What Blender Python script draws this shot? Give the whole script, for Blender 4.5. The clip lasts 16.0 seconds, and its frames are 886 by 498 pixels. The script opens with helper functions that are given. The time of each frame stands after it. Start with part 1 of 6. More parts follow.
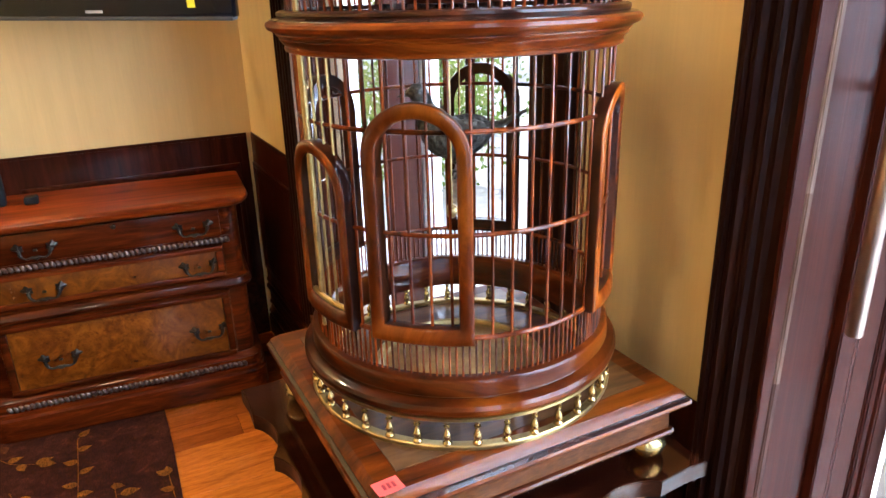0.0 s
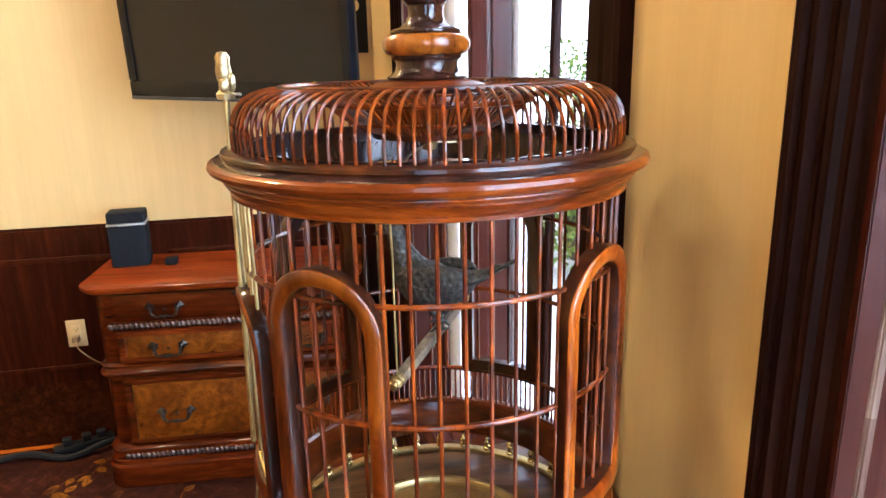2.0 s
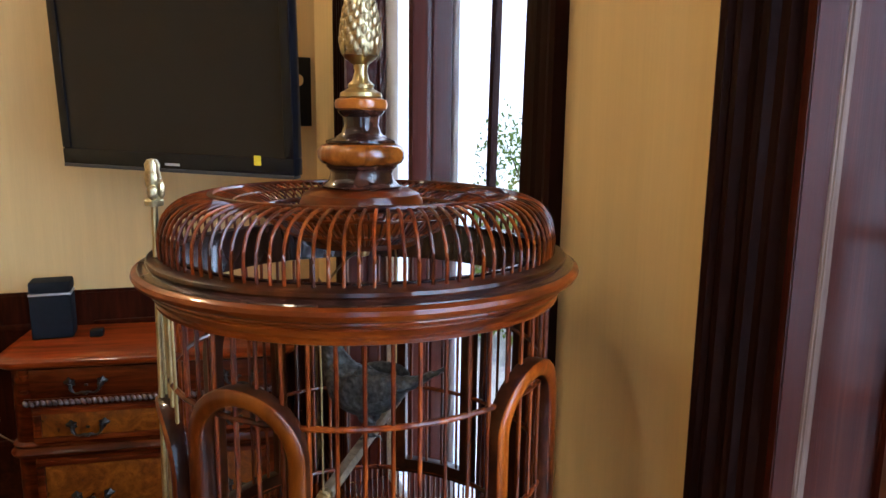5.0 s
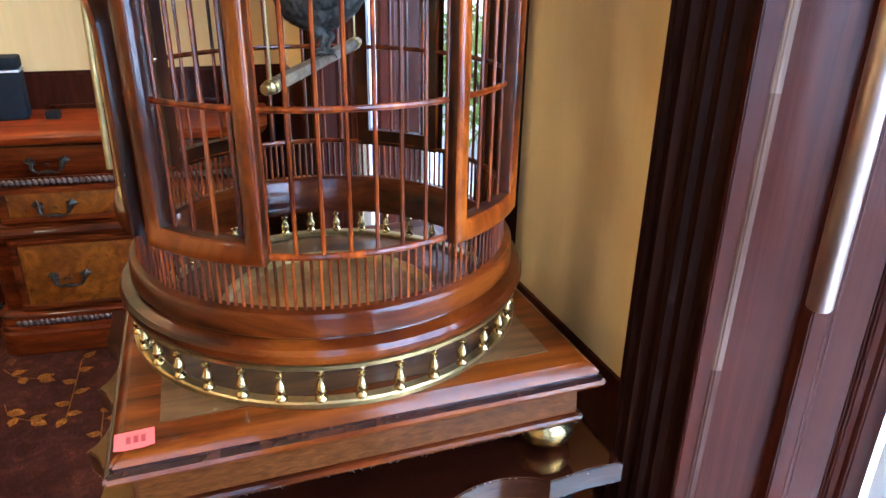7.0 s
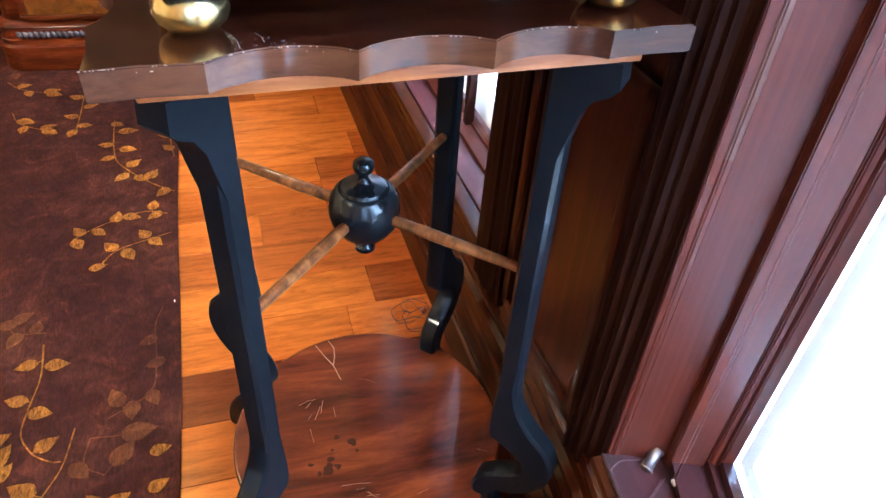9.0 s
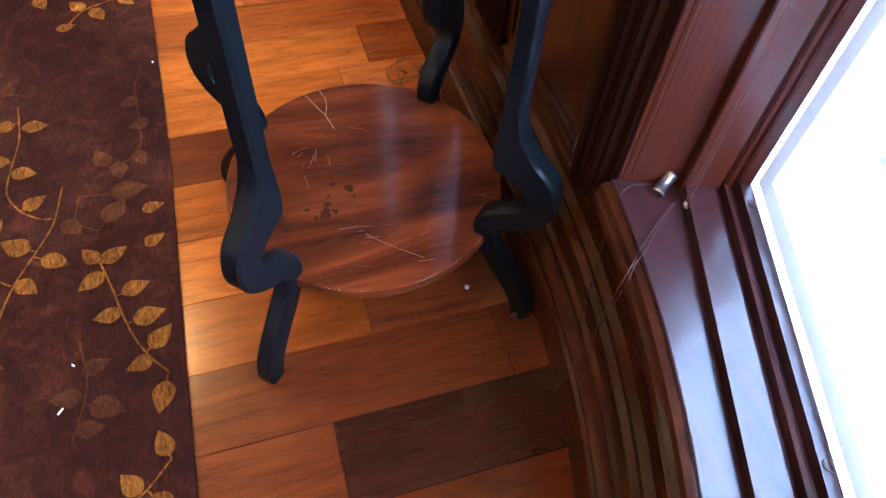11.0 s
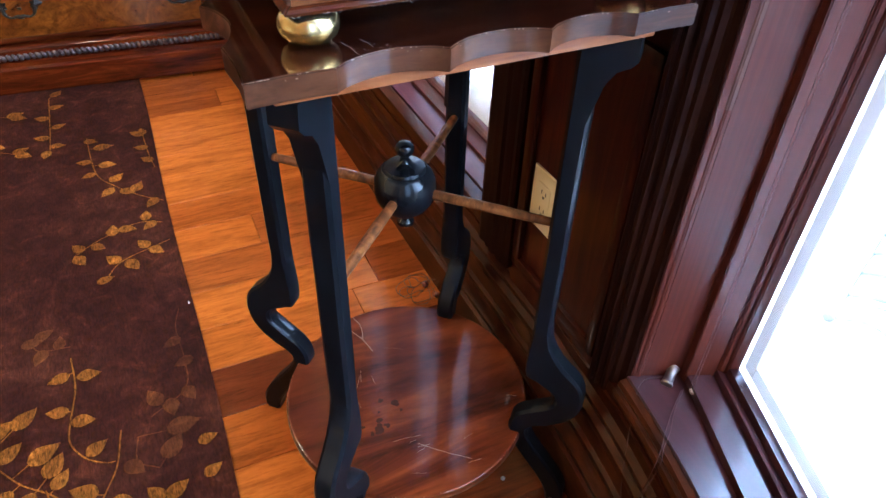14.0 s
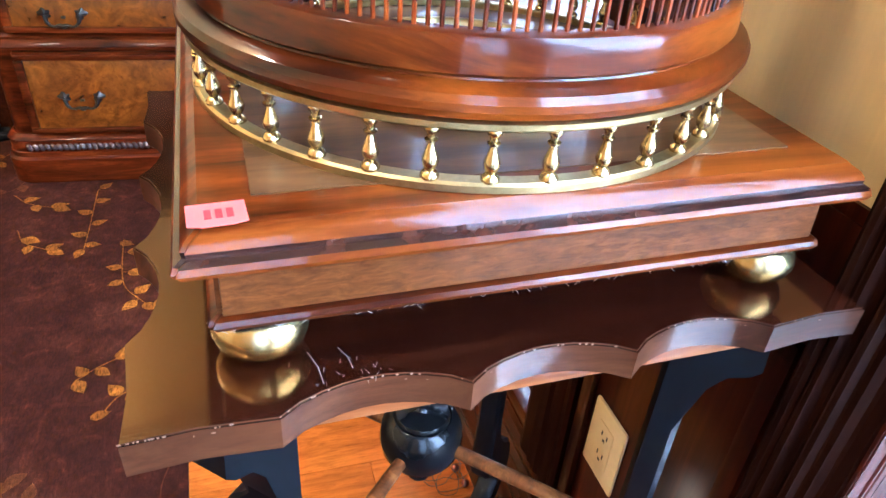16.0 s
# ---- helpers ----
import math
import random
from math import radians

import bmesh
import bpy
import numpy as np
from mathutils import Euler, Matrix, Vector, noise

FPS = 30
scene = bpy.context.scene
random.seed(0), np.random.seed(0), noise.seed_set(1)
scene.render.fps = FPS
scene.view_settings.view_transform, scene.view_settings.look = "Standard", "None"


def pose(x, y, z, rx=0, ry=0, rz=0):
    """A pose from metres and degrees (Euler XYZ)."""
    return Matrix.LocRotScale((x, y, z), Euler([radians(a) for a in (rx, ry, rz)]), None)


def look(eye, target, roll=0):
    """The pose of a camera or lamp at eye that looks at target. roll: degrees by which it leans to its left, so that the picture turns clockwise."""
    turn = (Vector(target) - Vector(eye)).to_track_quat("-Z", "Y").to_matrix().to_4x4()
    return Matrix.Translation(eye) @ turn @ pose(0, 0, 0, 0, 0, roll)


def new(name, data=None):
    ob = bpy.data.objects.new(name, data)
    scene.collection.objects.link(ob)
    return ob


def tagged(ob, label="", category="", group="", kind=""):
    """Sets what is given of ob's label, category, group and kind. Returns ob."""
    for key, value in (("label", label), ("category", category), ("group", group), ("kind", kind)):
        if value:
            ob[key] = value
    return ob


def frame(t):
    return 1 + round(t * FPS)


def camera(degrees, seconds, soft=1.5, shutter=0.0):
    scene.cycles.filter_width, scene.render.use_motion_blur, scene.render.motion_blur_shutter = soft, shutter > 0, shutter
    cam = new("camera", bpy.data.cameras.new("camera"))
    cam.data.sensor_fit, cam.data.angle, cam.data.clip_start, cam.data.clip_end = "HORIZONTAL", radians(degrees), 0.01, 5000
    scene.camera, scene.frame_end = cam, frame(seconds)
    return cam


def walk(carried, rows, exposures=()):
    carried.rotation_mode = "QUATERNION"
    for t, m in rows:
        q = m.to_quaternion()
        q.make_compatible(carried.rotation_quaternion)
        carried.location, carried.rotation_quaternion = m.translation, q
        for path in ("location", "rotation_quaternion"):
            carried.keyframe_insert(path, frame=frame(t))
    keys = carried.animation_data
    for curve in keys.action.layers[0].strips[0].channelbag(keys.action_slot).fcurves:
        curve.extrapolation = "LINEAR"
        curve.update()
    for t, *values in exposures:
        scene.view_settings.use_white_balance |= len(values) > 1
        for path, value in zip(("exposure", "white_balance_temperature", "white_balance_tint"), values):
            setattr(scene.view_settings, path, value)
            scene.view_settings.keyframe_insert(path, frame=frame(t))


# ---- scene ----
cam = camera(65.3, 16.0)
PATH = [
    (0, (-0.346, -0.684, 1.44), (0.48, 0.998, 0.74), -1.6),
    (0.5, (-0.233, -0.669, 1.435), (0.45, 1.104, 0.81), -1.3),
    (1, (-0.1701, -0.6676, 1.4401), (0.3699, 1.1582, 0.8289), -1.75),
    (1.5, (-0.125, -0.646, 1.4507), (0.3036, 1.2211, 0.8783), -1.7),
    (2, (-0.1087, -0.6232, 1.4924), (0.2825, 1.2683, 0.9711), -1.25),
    (2.5, (-0.1124, -0.6233, 1.5256), (0.3531, 1.2689, 1.074), -0.2),
    (3, (-0.1191, -0.6245, 1.5691), (0.3904, 1.2699, 1.1796), -0.2),
    (3.2, (-0.118, -0.6155, 1.569), (0.386, 1.29, 1.234), 0.2),
    (5.5, (-0.089, -0.617, 1.497), (0.492, 1.263, 1.142), 0.3),
    (6, (-0.082, -0.6245, 1.4483), (0.5148, 1.2208, 0.963), 0.3),
    (6.5, (-0.082, -0.624, 1.388), (0.515, 1.176, 0.75), 0.2),
    (7, (-0.084, -0.625, 1.324), (0.506, 1.116, 0.537), 0.9),
    (7.5, (-0.093, -0.628, 1.262), (0.471, 1.053, 0.336), 2.5),
    (8, (-0.106, -0.64, 1.21), (0.436, 0.975, 0.163), 3.7),
    (8.5, (-0.117, -0.657, 1.154), (0.403, 0.896, 0.006), 4.0),
    (9, (-0.123, -0.664, 1.107), (0.376, 0.797, -0.164), 4.2),
    (9.5, (-0.123, -0.668, 1.069), (0.36, 0.705, -0.303), 3.9),
    (10, (-0.132, -0.689, 1.019), (0.334, 0.587, -0.449), 4.9),
    (10.2, (-0.134, -0.689, 1.007), (0.322, 0.533, -0.509), 5.2),
    (12.3, (-0.118, -0.72, 0.968), (0.22, 0.33, -0.701), 1.8),
    (12.5, (-0.118, -0.71, 0.982), (0.209, 0.345, -0.686), 1.5),
    (13, (-0.174, -0.74, 1.043), (0.234, 0.453, -0.509), 2.0),
    (13.5, (-0.224, -0.741, 1.117), (0.284, 0.526, -0.345), 0.5),
    (14, (-0.2813, -0.7214, 1.155), (0.3719, 0.659, -0.1358), 1.98),
    (14.5, (-0.2653, -0.6296, 1.1382), (0.4087, 0.8322, -0.0489), 4.86),
    (15, (-0.2256, -0.5502, 1.1391), (0.4177, 0.9601, -0.0046), 4.27),
    (15.5, (-0.1734, -0.4954, 1.1456), (0.4042, 1.0726, 0.0455), 3.14),
    (16, (-0.1485, -0.4657, 1.1721), (0.3813, 1.1091, 0.0585), 4.41),
]
EXPOSURES = [(0, 0.45, 5850, 15), (2.5, 0.64, 5650, 13), (3.2, 0.58, 5550, 12), (5.5, -0.6, 5400, 15), (6, -0.6, 5400, 15), (6.5, -0.02, 5150, 13), (7, 0.5, 5000, 11), (8, 1.15, 4900, 10), (9, 1.32, 4780, 10), (9.5, 1.22, 4720, 10), (10, 1.08, 4680, 11), (12.5, 0.74, 4800, 16), (13.5, 0.8, 4800, 15), (14.3, 0.7, 4800, 11), (15, 1.24, 4750, 10), (15.5, 1.55, 4720, 12), (16, 1.36, 4820, 14)]
walk(cam, [(t, look(eye, target, roll)) for t, eye, target, roll in PATH], EXPOSURES)

# ---- light ----
world = bpy.data.worlds.new("sky")
scene.world = world
world.use_nodes = True
wn = world.node_tree
sky = wn.nodes.new("ShaderNodeTexSky")
sky.sky_type, sky.sun_disc = "NISHITA", False
sky.sun_elevation, sky.sun_rotation = radians(53), radians(3)
wn.links.new(sky.outputs[0], wn.nodes["Background"].inputs[0])
wn.nodes["Background"].inputs[1].default_value = 0.15

sun = new("sun", bpy.data.lights.new("sun", "SUN"))
sun.data.energy, sun.data.angle, sun.data.color = 5.0, radians(0.5), (1.0, 0.95, 0.87)
sun.matrix_world = look((0.35, 6, 8), (0, 0, 0))


def window_light(name, centre, towards, w, h, watts, colour=(0.93, 0.97, 1.0)):
    lamp = new(name, bpy.data.lights.new(name, "AREA"))
    lamp.data.shape, lamp.data.size, lamp.data.size_y = "RECTANGLE", w, h
    lamp.data.energy, lamp.data.color = watts, colour
    lamp.matrix_world = look(centre, towards)
    return lamp


# ---- materials ----
def material(name):
    m = bpy.data.materials.new(name)
    m.use_nodes = True
    nt = m.node_tree
    b = nt.nodes["Principled BSDF"]
    return m, nt, b


def node(nt, kind, **inputs):
    n = nt.nodes.new(kind)
    for k, v in inputs.items():
        n.inputs[k.replace("_", " ")].default_value = v
    return n


def ramp(nt, fac, stops):
    r = nt.nodes.new("ShaderNodeValToRGB")
    els = r.color_ramp.elements
    while len(els) < len(stops):
        els.new(0.5)
    for e, (p, c) in zip(els, stops):
        e.position, e.color = p, (*c, 1)
    nt.links.new(fac, r.inputs[0])
    return r


def mapped(nt, scale, coord="Object", rot=(0, 0, 0)):
    tc = nt.nodes.new("ShaderNodeTexCoord")
    mp = nt.nodes.new("ShaderNodeMapping")
    mp.inputs["Scale"].default_value = scale
    mp.inputs["Rotation"].default_value = [radians(a) for a in rot]
    nt.links.new(tc.outputs[coord], mp.inputs[0])
    return mp.outputs[0]


def bump(nt, b, height, strength, distance=0.002):
    bp = node(nt, "ShaderNodeBump", Strength=strength, Distance=distance)
    nt.links.new(height, bp.inputs["Height"])
    nt.links.new(bp.outputs[0], b.inputs["Normal"])


def mix(nt, fac, a, c, mode="MIX"):
    m = nt.nodes.new("ShaderNodeMix")
    m.data_type, m.blend_type = "RGBA", mode
    for sock, v in ((m.inputs[0], fac), (m.inputs[6], a), (m.inputs[7], c)):
        if isinstance(v, (int, float)):
            sock.default_value = v
        elif isinstance(v, tuple):
            sock.default_value = (*v, 1)
        else:
            nt.links.new(v, sock)
    return m.outputs[2]


def wood(name, dark, mid, light, rough=0.3, coat=0.4, grain=(1, 1, 0.06), scale=40, vary=0.25, bumpy=0.15, coords="Object", wear=0.0, rot=(0, 0, 0), offset=True, spec=0.12, gloss=0.07):
    """Grain stretched along one axis, broad stain variation, a varnish coat, and a tone for each piece."""
    m, nt, b = material(name)
    v = mapped(nt, grain, coords, rot)
    info = nt.nodes.new("ShaderNodeObjectInfo")
    if offset:
        add = nt.nodes.new("ShaderNodeVectorMath")
        add.operation = "MULTIPLY_ADD"
        nt.links.new(info.outputs["Random"], add.inputs[0])
        add.inputs[1].default_value = (7.3, 3.1, 5.7)
        nt.links.new(v, add.inputs[2])
        v = add.outputs[0]
    n1 = node(nt, "ShaderNodeTexNoise", Scale=scale, Detail=6.0, Roughness=0.65, Distortion=0.6)
    nt.links.new(v, n1.inputs["Vector"])
    n2 = node(nt, "ShaderNodeTexNoise", Scale=scale * 0.17, Detail=3.0)
    nt.links.new(v, n2.inputs["Vector"])
    r = ramp(nt, n1.outputs[0], [(0.34, dark), (0.51, mid), (0.68, light)])
    tone = ramp(nt, n2.outputs[0], [(0.3, (1 - vary,) * 3), (0.7, (1 + vary * 0.6,) * 3)])
    col = mix(nt, 1.0, r.outputs[0], tone.outputs[0], "MULTIPLY")
    if wear:
        n3 = node(nt, "ShaderNodeTexNoise", Scale=scale * 2.2, Detail=8.0, Roughness=0.8)
        nt.links.new(v, n3.inputs["Vector"])
        wr = ramp(nt, n3.outputs[0], [(0.60, (0, 0, 0)), (0.72, (wear,) * 3)])
        col = mix(nt, wr.outputs[0], col, tuple(min(1, c * 0.35) for c in dark))
    hs = nt.nodes.new("ShaderNodeHueSaturation")
    mr = nt.nodes.new("ShaderNodeMapRange")
    mr.inputs[3].default_value, mr.inputs[4].default_value = 1 - vary * 0.7, 1 + vary * 0.7
    nt.links.new(info.outputs["Random"], mr.inputs[0])
    nt.links.new(mr.outputs[0], hs.inputs["Value"])
    nt.links.new(col, hs.inputs["Color"])
    nt.links.new(hs.outputs[0], b.inputs["Base Color"])
    rr = nt.nodes.new("ShaderNodeMapRange")
    rr.inputs[3].default_value, rr.inputs[4].default_value = rough * 0.8, rough * 1.3
    nt.links.new(n2.outputs[0], rr.inputs[0])
    nt.links.new(rr.outputs[0], b.inputs["Roughness"])
    b.inputs["Coat Weight"].default_value = coat
    b.inputs["Coat Roughness"].default_value = gloss
    b.inputs["Specular IOR Level"].default_value = spec
    bump(nt, b, n1.outputs[0], bumpy)
    return m


def amber(m, level, rough, coat):
    """Golden reflected light is painted into the specular tint, under a thinner clear coat."""
    b = m.node_tree.nodes["Principled BSDF"]
    b.inputs["Specular IOR Level"].default_value = level
    b.inputs["Specular Tint"].default_value = (1.0, 0.60, 0.20, 1)
    for link in list(m.node_tree.links):
        if link.to_socket == b.inputs["Roughness"]:
            m.node_tree.links.remove(link)
    b.inputs["Roughness"].default_value = rough
    b.inputs["Coat Weight"].default_value = coat
    return m


def metal(name, colour, rough, dull=0.5, scale=60, dark=(0.03, 0.02, 0.01)):
    """Metal with tarnish in patches and fine scratches."""
    m, nt, b = material(name)
    v = mapped(nt, (1, 1, 1))
    n1 = node(nt, "ShaderNodeTexNoise", Scale=scale, Detail=5.0, Roughness=0.7)
    nt.links.new(v, n1.inputs["Vector"])
    r = ramp(nt, n1.outputs[0], [(0.35, tuple(c * (1 - dull) + d * dull for c, d in zip(colour, dark))), (0.62, colour)])
    nt.links.new(r.outputs[0], b.inputs["Base Color"])
    b.inputs["Metallic"].default_value = 1.0
    rr = nt.nodes.new("ShaderNodeMapRange")
    rr.inputs[3].default_value, rr.inputs[4].default_value = rough * 1.5, rough * 0.7
    nt.links.new(n1.outputs[0], rr.inputs[0])
    nt.links.new(rr.outputs[0], b.inputs["Roughness"])
    bump(nt, b, n1.outputs[0], 0.08, 0.001)
    return m


def paint(name, colour, rough=0.5, var=0.08, scale=8, stretch=(1, 1, 1), bumpy=0.1, fine=120, coat=0.0, spec=0.3):
    m, nt, b = material(name)
    v = mapped(nt, stretch)
    n1 = node(nt, "ShaderNodeTexNoise", Scale=scale, Detail=5.0, Roughness=0.6)
    nt.links.new(v, n1.inputs["Vector"])
    n2 = node(nt, "ShaderNodeTexNoise", Scale=fine, Detail=3.0)
    nt.links.new(v, n2.inputs["Vector"])
    lo, hi = tuple(c * (1 - var) for c in colour), tuple(min(1, c * (1 + var)) for c in colour)
    r = ramp(nt, n1.outputs[0], [(0.3, lo), (0.7, hi)])
    f = ramp(nt, n2.outputs[0], [(0.3, (1 - var * 0.5,) * 3), (0.7, (1 + var * 0.3,) * 3)])
    nt.links.new(mix(nt, 1.0, r.outputs[0], f.outputs[0], "MULTIPLY"), b.inputs["Base Color"])
    b.inputs["Roughness"].default_value = rough
    b.inputs["Coat Weight"].default_value = coat
    b.inputs["Coat Roughness"].default_value = 0.08
    b.inputs["Specular IOR Level"].default_value = spec
    bump(nt, b, n2.outputs[0], bumpy, 0.001)
    return m


CAGE_WOOD = wood("cage_mahogany", (0.016, 0.0023, 0.0004), (0.130, 0.0205, 0.0012), (0.38, 0.086, 0.0045), 0.35, 0.50, (1, 1, 0.5), 12, 0.65, 0.06, wear=0.7, spec=0.05, gloss=0.07)
RING_WOOD = wood("turned_ring_mahogany", (0.018, 0.0026, 0.0004), (0.100, 0.0152, 0.0010), (0.25, 0.052, 0.0030), 0.35, 0.48, (0.6, 0.6, 3), 12, 0.65, 0.06, wear=0.3, spec=0.05, gloss=0.09)
CAGE_DARK = wood("cage_dark_glaze", (0.006, 0.0012, 0.0004), (0.022, 0.0042, 0.0009), (0.06, 0.013, 0.002), 0.35, 0.5, (1, 1, 0.5), 20, 0.4, 0.06, spec=0.06, gloss=0.09)
WIRE_WOOD = wood("bar_mahogany", (0.012, 0.0017, 0.0004), (0.105, 0.0155, 0.0012), (0.27, 0.052, 0.0038), 0.35, 0.5, (1, 1, 0.3), 40, 0.5, 0.05, spec=0.06)
FINIAL_WOOD = wood("finial_amber_wood", (0.0900, 0.0180, 0.0018), (0.3000, 0.0780, 0.0066), (0.4400, 0.1300, 0.0120), 0.25, 0.7, (1, 1, 0.5), 45, 0.25, 0.08, wear=0.6)
EBONY = wood("dark_stain_and_base_shade", (0.0080, 0.0036, 0.0024), (0.0220, 0.0072, 0.0040), (0.0500, 0.0144, 0.0072), 0.25, 0.6, (1, 1, 0.3), 40, 0.2, 0.05)
BASE_PANEL = wood("inset_panel_mahogany", (0.0500, 0.0185, 0.0050), (0.1000, 0.0390, 0.0105), (0.1500, 0.0640, 0.0190), 0.40, 0.55, (0.15, 1, 1), 60, 0.25, 0.1, gloss=0.10)
BASE_WOOD = wood("base_mahogany", (0.015, 0.0022, 0.0004), (0.104, 0.0180, 0.0011), (0.240, 0.052, 0.0029), 0.35, 0.36, (0.12, 1, 1), 24, 0.45, 0.06, wear=0.4, spec=0.04, gloss=0.06)
BASE_SIDE = wood("base_side_veneer", (0.060, 0.0150, 0.0024), (0.098, 0.0275, 0.0046), (0.140, 0.0440, 0.0078), 0.45, 0.12, (0.25, 1, 1), 260, 0.22, 0.15, wear=0.15, spec=0.07, gloss=0.2)
TABLE_WOOD = wood("table_top_wood", (0.0040, 0.0008, 0.0004), (0.0100, 0.0020, 0.0008), (0.0190, 0.0042, 0.0016), 0.30, 0.80, (0.1, 1, 1), 40, 0.40, 0.05, wear=0.25, spec=0.04, gloss=0.06)
# golden wall reflection on the top comes from this tint
amber(TABLE_WOOD, 1.0, 0.10, 0.16)
EDGE_WOOD = wood("table_edge_wood", (0.0090, 0.0024, 0.0009), (0.0270, 0.0074, 0.0026), (0.0850, 0.0290, 0.0110), 0.38, 0.55, (0.14, 1, 1), 22, 0.55, 0.12, wear=0.75, spec=0.07, gloss=0.09)
UNDER_WOOD = wood("under_board_wood", (0.068, 0.0175, 0.0042), (0.135, 0.0400, 0.0098), (0.195, 0.0650, 0.0175), 0.45, 0.15, (0.1, 1, 1), 50, 0.2, 0.1)
SHELF_WOOD = wood("shelf_wood", (0.020, 0.0032, 0.0008), (0.092, 0.0155, 0.0030), (0.195, 0.0390, 0.0068), 0.36, 0.36, (0.18, 1, 1), 14, 0.45, 0.05, wear=0.3, rot=(0, 0, 28), spec=0.04, gloss=0.09)
ROD_WOOD = wood("spoke_wood", (0.035, 0.0090, 0.0020), (0.105, 0.0320, 0.0075), (0.205, 0.0750, 0.0190), 0.4, 0.3, (1, 1, 0.08), 60, 0.35, 0.15, spec=0.08, gloss=0.16)
BLACK = paint("black_lacquer", (0.0028, 0.0030, 0.0036), 0.5, 0.3, 20, (1, 1, 0.3), 0.08, 90, 0.25, spec=0.06)
BLACK_GLOSS = paint("black_gloss_lacquer", (0.0022, 0.0023, 0.0026), 0.5, 0.3, 20, (1, 1, 1), 0.08, 90, 0.5, spec=0.05)
BLACK_GLOSS.node_tree.nodes["Principled BSDF"].inputs["Coat Roughness"].default_value = 0.17
BRASS = metal("aged_brass", (0.44, 0.325, 0.135), 0.30, 0.5, 45, (0.11, 0.070, 0.024))
BRASS_BRIGHT = metal("polished_brass", (0.55, 0.415, 0.18), 0.22, 0.45, 35, (0.16, 0.108, 0.040))
BRASS_OLD = metal("antique_brass", (0.52, 0.42, 0.22), 0.32, 0.6, 120, (0.08, 0.05, 0.02))
BRONZE = metal("dark_bronze_pull", (0.050, 0.043, 0.036), 0.40, 0.6, 90, (0.010, 0.008, 0.007))
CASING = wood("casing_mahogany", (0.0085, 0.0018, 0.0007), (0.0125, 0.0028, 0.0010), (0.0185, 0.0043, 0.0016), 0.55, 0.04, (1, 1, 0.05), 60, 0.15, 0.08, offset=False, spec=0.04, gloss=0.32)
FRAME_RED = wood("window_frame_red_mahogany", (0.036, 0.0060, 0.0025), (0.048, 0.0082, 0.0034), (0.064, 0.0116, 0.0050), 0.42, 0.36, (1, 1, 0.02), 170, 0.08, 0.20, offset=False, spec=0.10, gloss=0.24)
SILL_RED = wood("sill_red_mahogany", (0.018, 0.0040, 0.0038), (0.032, 0.0076, 0.0074), (0.050, 0.0128, 0.0124), 0.34, 0.55, (1, 0.06, 1), 40, 0.15, 0.05, offset=False, spec=0.2, gloss=0.18)
WAINSCOT = wood("wainscot_mahogany", (0.0175, 0.0026, 0.0007), (0.032, 0.0049, 0.0013), (0.052, 0.0095, 0.0025), 0.38, 0.32, (1, 1, 0.07), 45, 0.25, 0.08, offset=False, spec=0.05, gloss=0.09)
BASEBOARD = wood("baseboard_mahogany", (0.012, 0.0022, 0.0005), (0.028, 0.0056, 0.0012), (0.050, 0.0118, 0.0027), 0.38, 0.30, (1, 0.3, 1), 40, 0.25, 0.08, offset=False, spec=0.05, gloss=0.10)
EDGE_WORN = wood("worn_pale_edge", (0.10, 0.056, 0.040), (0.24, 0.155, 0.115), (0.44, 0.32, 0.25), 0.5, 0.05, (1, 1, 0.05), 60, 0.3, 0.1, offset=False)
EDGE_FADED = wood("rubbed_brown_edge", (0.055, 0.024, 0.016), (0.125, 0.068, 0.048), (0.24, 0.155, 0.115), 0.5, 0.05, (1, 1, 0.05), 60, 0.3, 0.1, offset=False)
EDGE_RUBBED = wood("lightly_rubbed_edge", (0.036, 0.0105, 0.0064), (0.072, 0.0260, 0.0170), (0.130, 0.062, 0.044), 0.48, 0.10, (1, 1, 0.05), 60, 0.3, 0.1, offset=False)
WALL_PAINT = paint("yellow_ochre_wall", (0.60, 0.422, 0.176), 0.62, 0.05, 30, (1.0, 1.0, 0.05), 0.05, 260, spec=0.2)
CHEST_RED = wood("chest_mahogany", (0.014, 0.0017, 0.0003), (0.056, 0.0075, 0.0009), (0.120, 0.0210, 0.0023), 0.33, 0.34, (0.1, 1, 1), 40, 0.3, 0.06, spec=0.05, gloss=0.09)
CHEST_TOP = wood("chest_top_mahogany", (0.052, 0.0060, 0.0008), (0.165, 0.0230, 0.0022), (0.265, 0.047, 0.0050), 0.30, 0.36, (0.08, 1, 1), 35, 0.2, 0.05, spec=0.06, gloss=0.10)


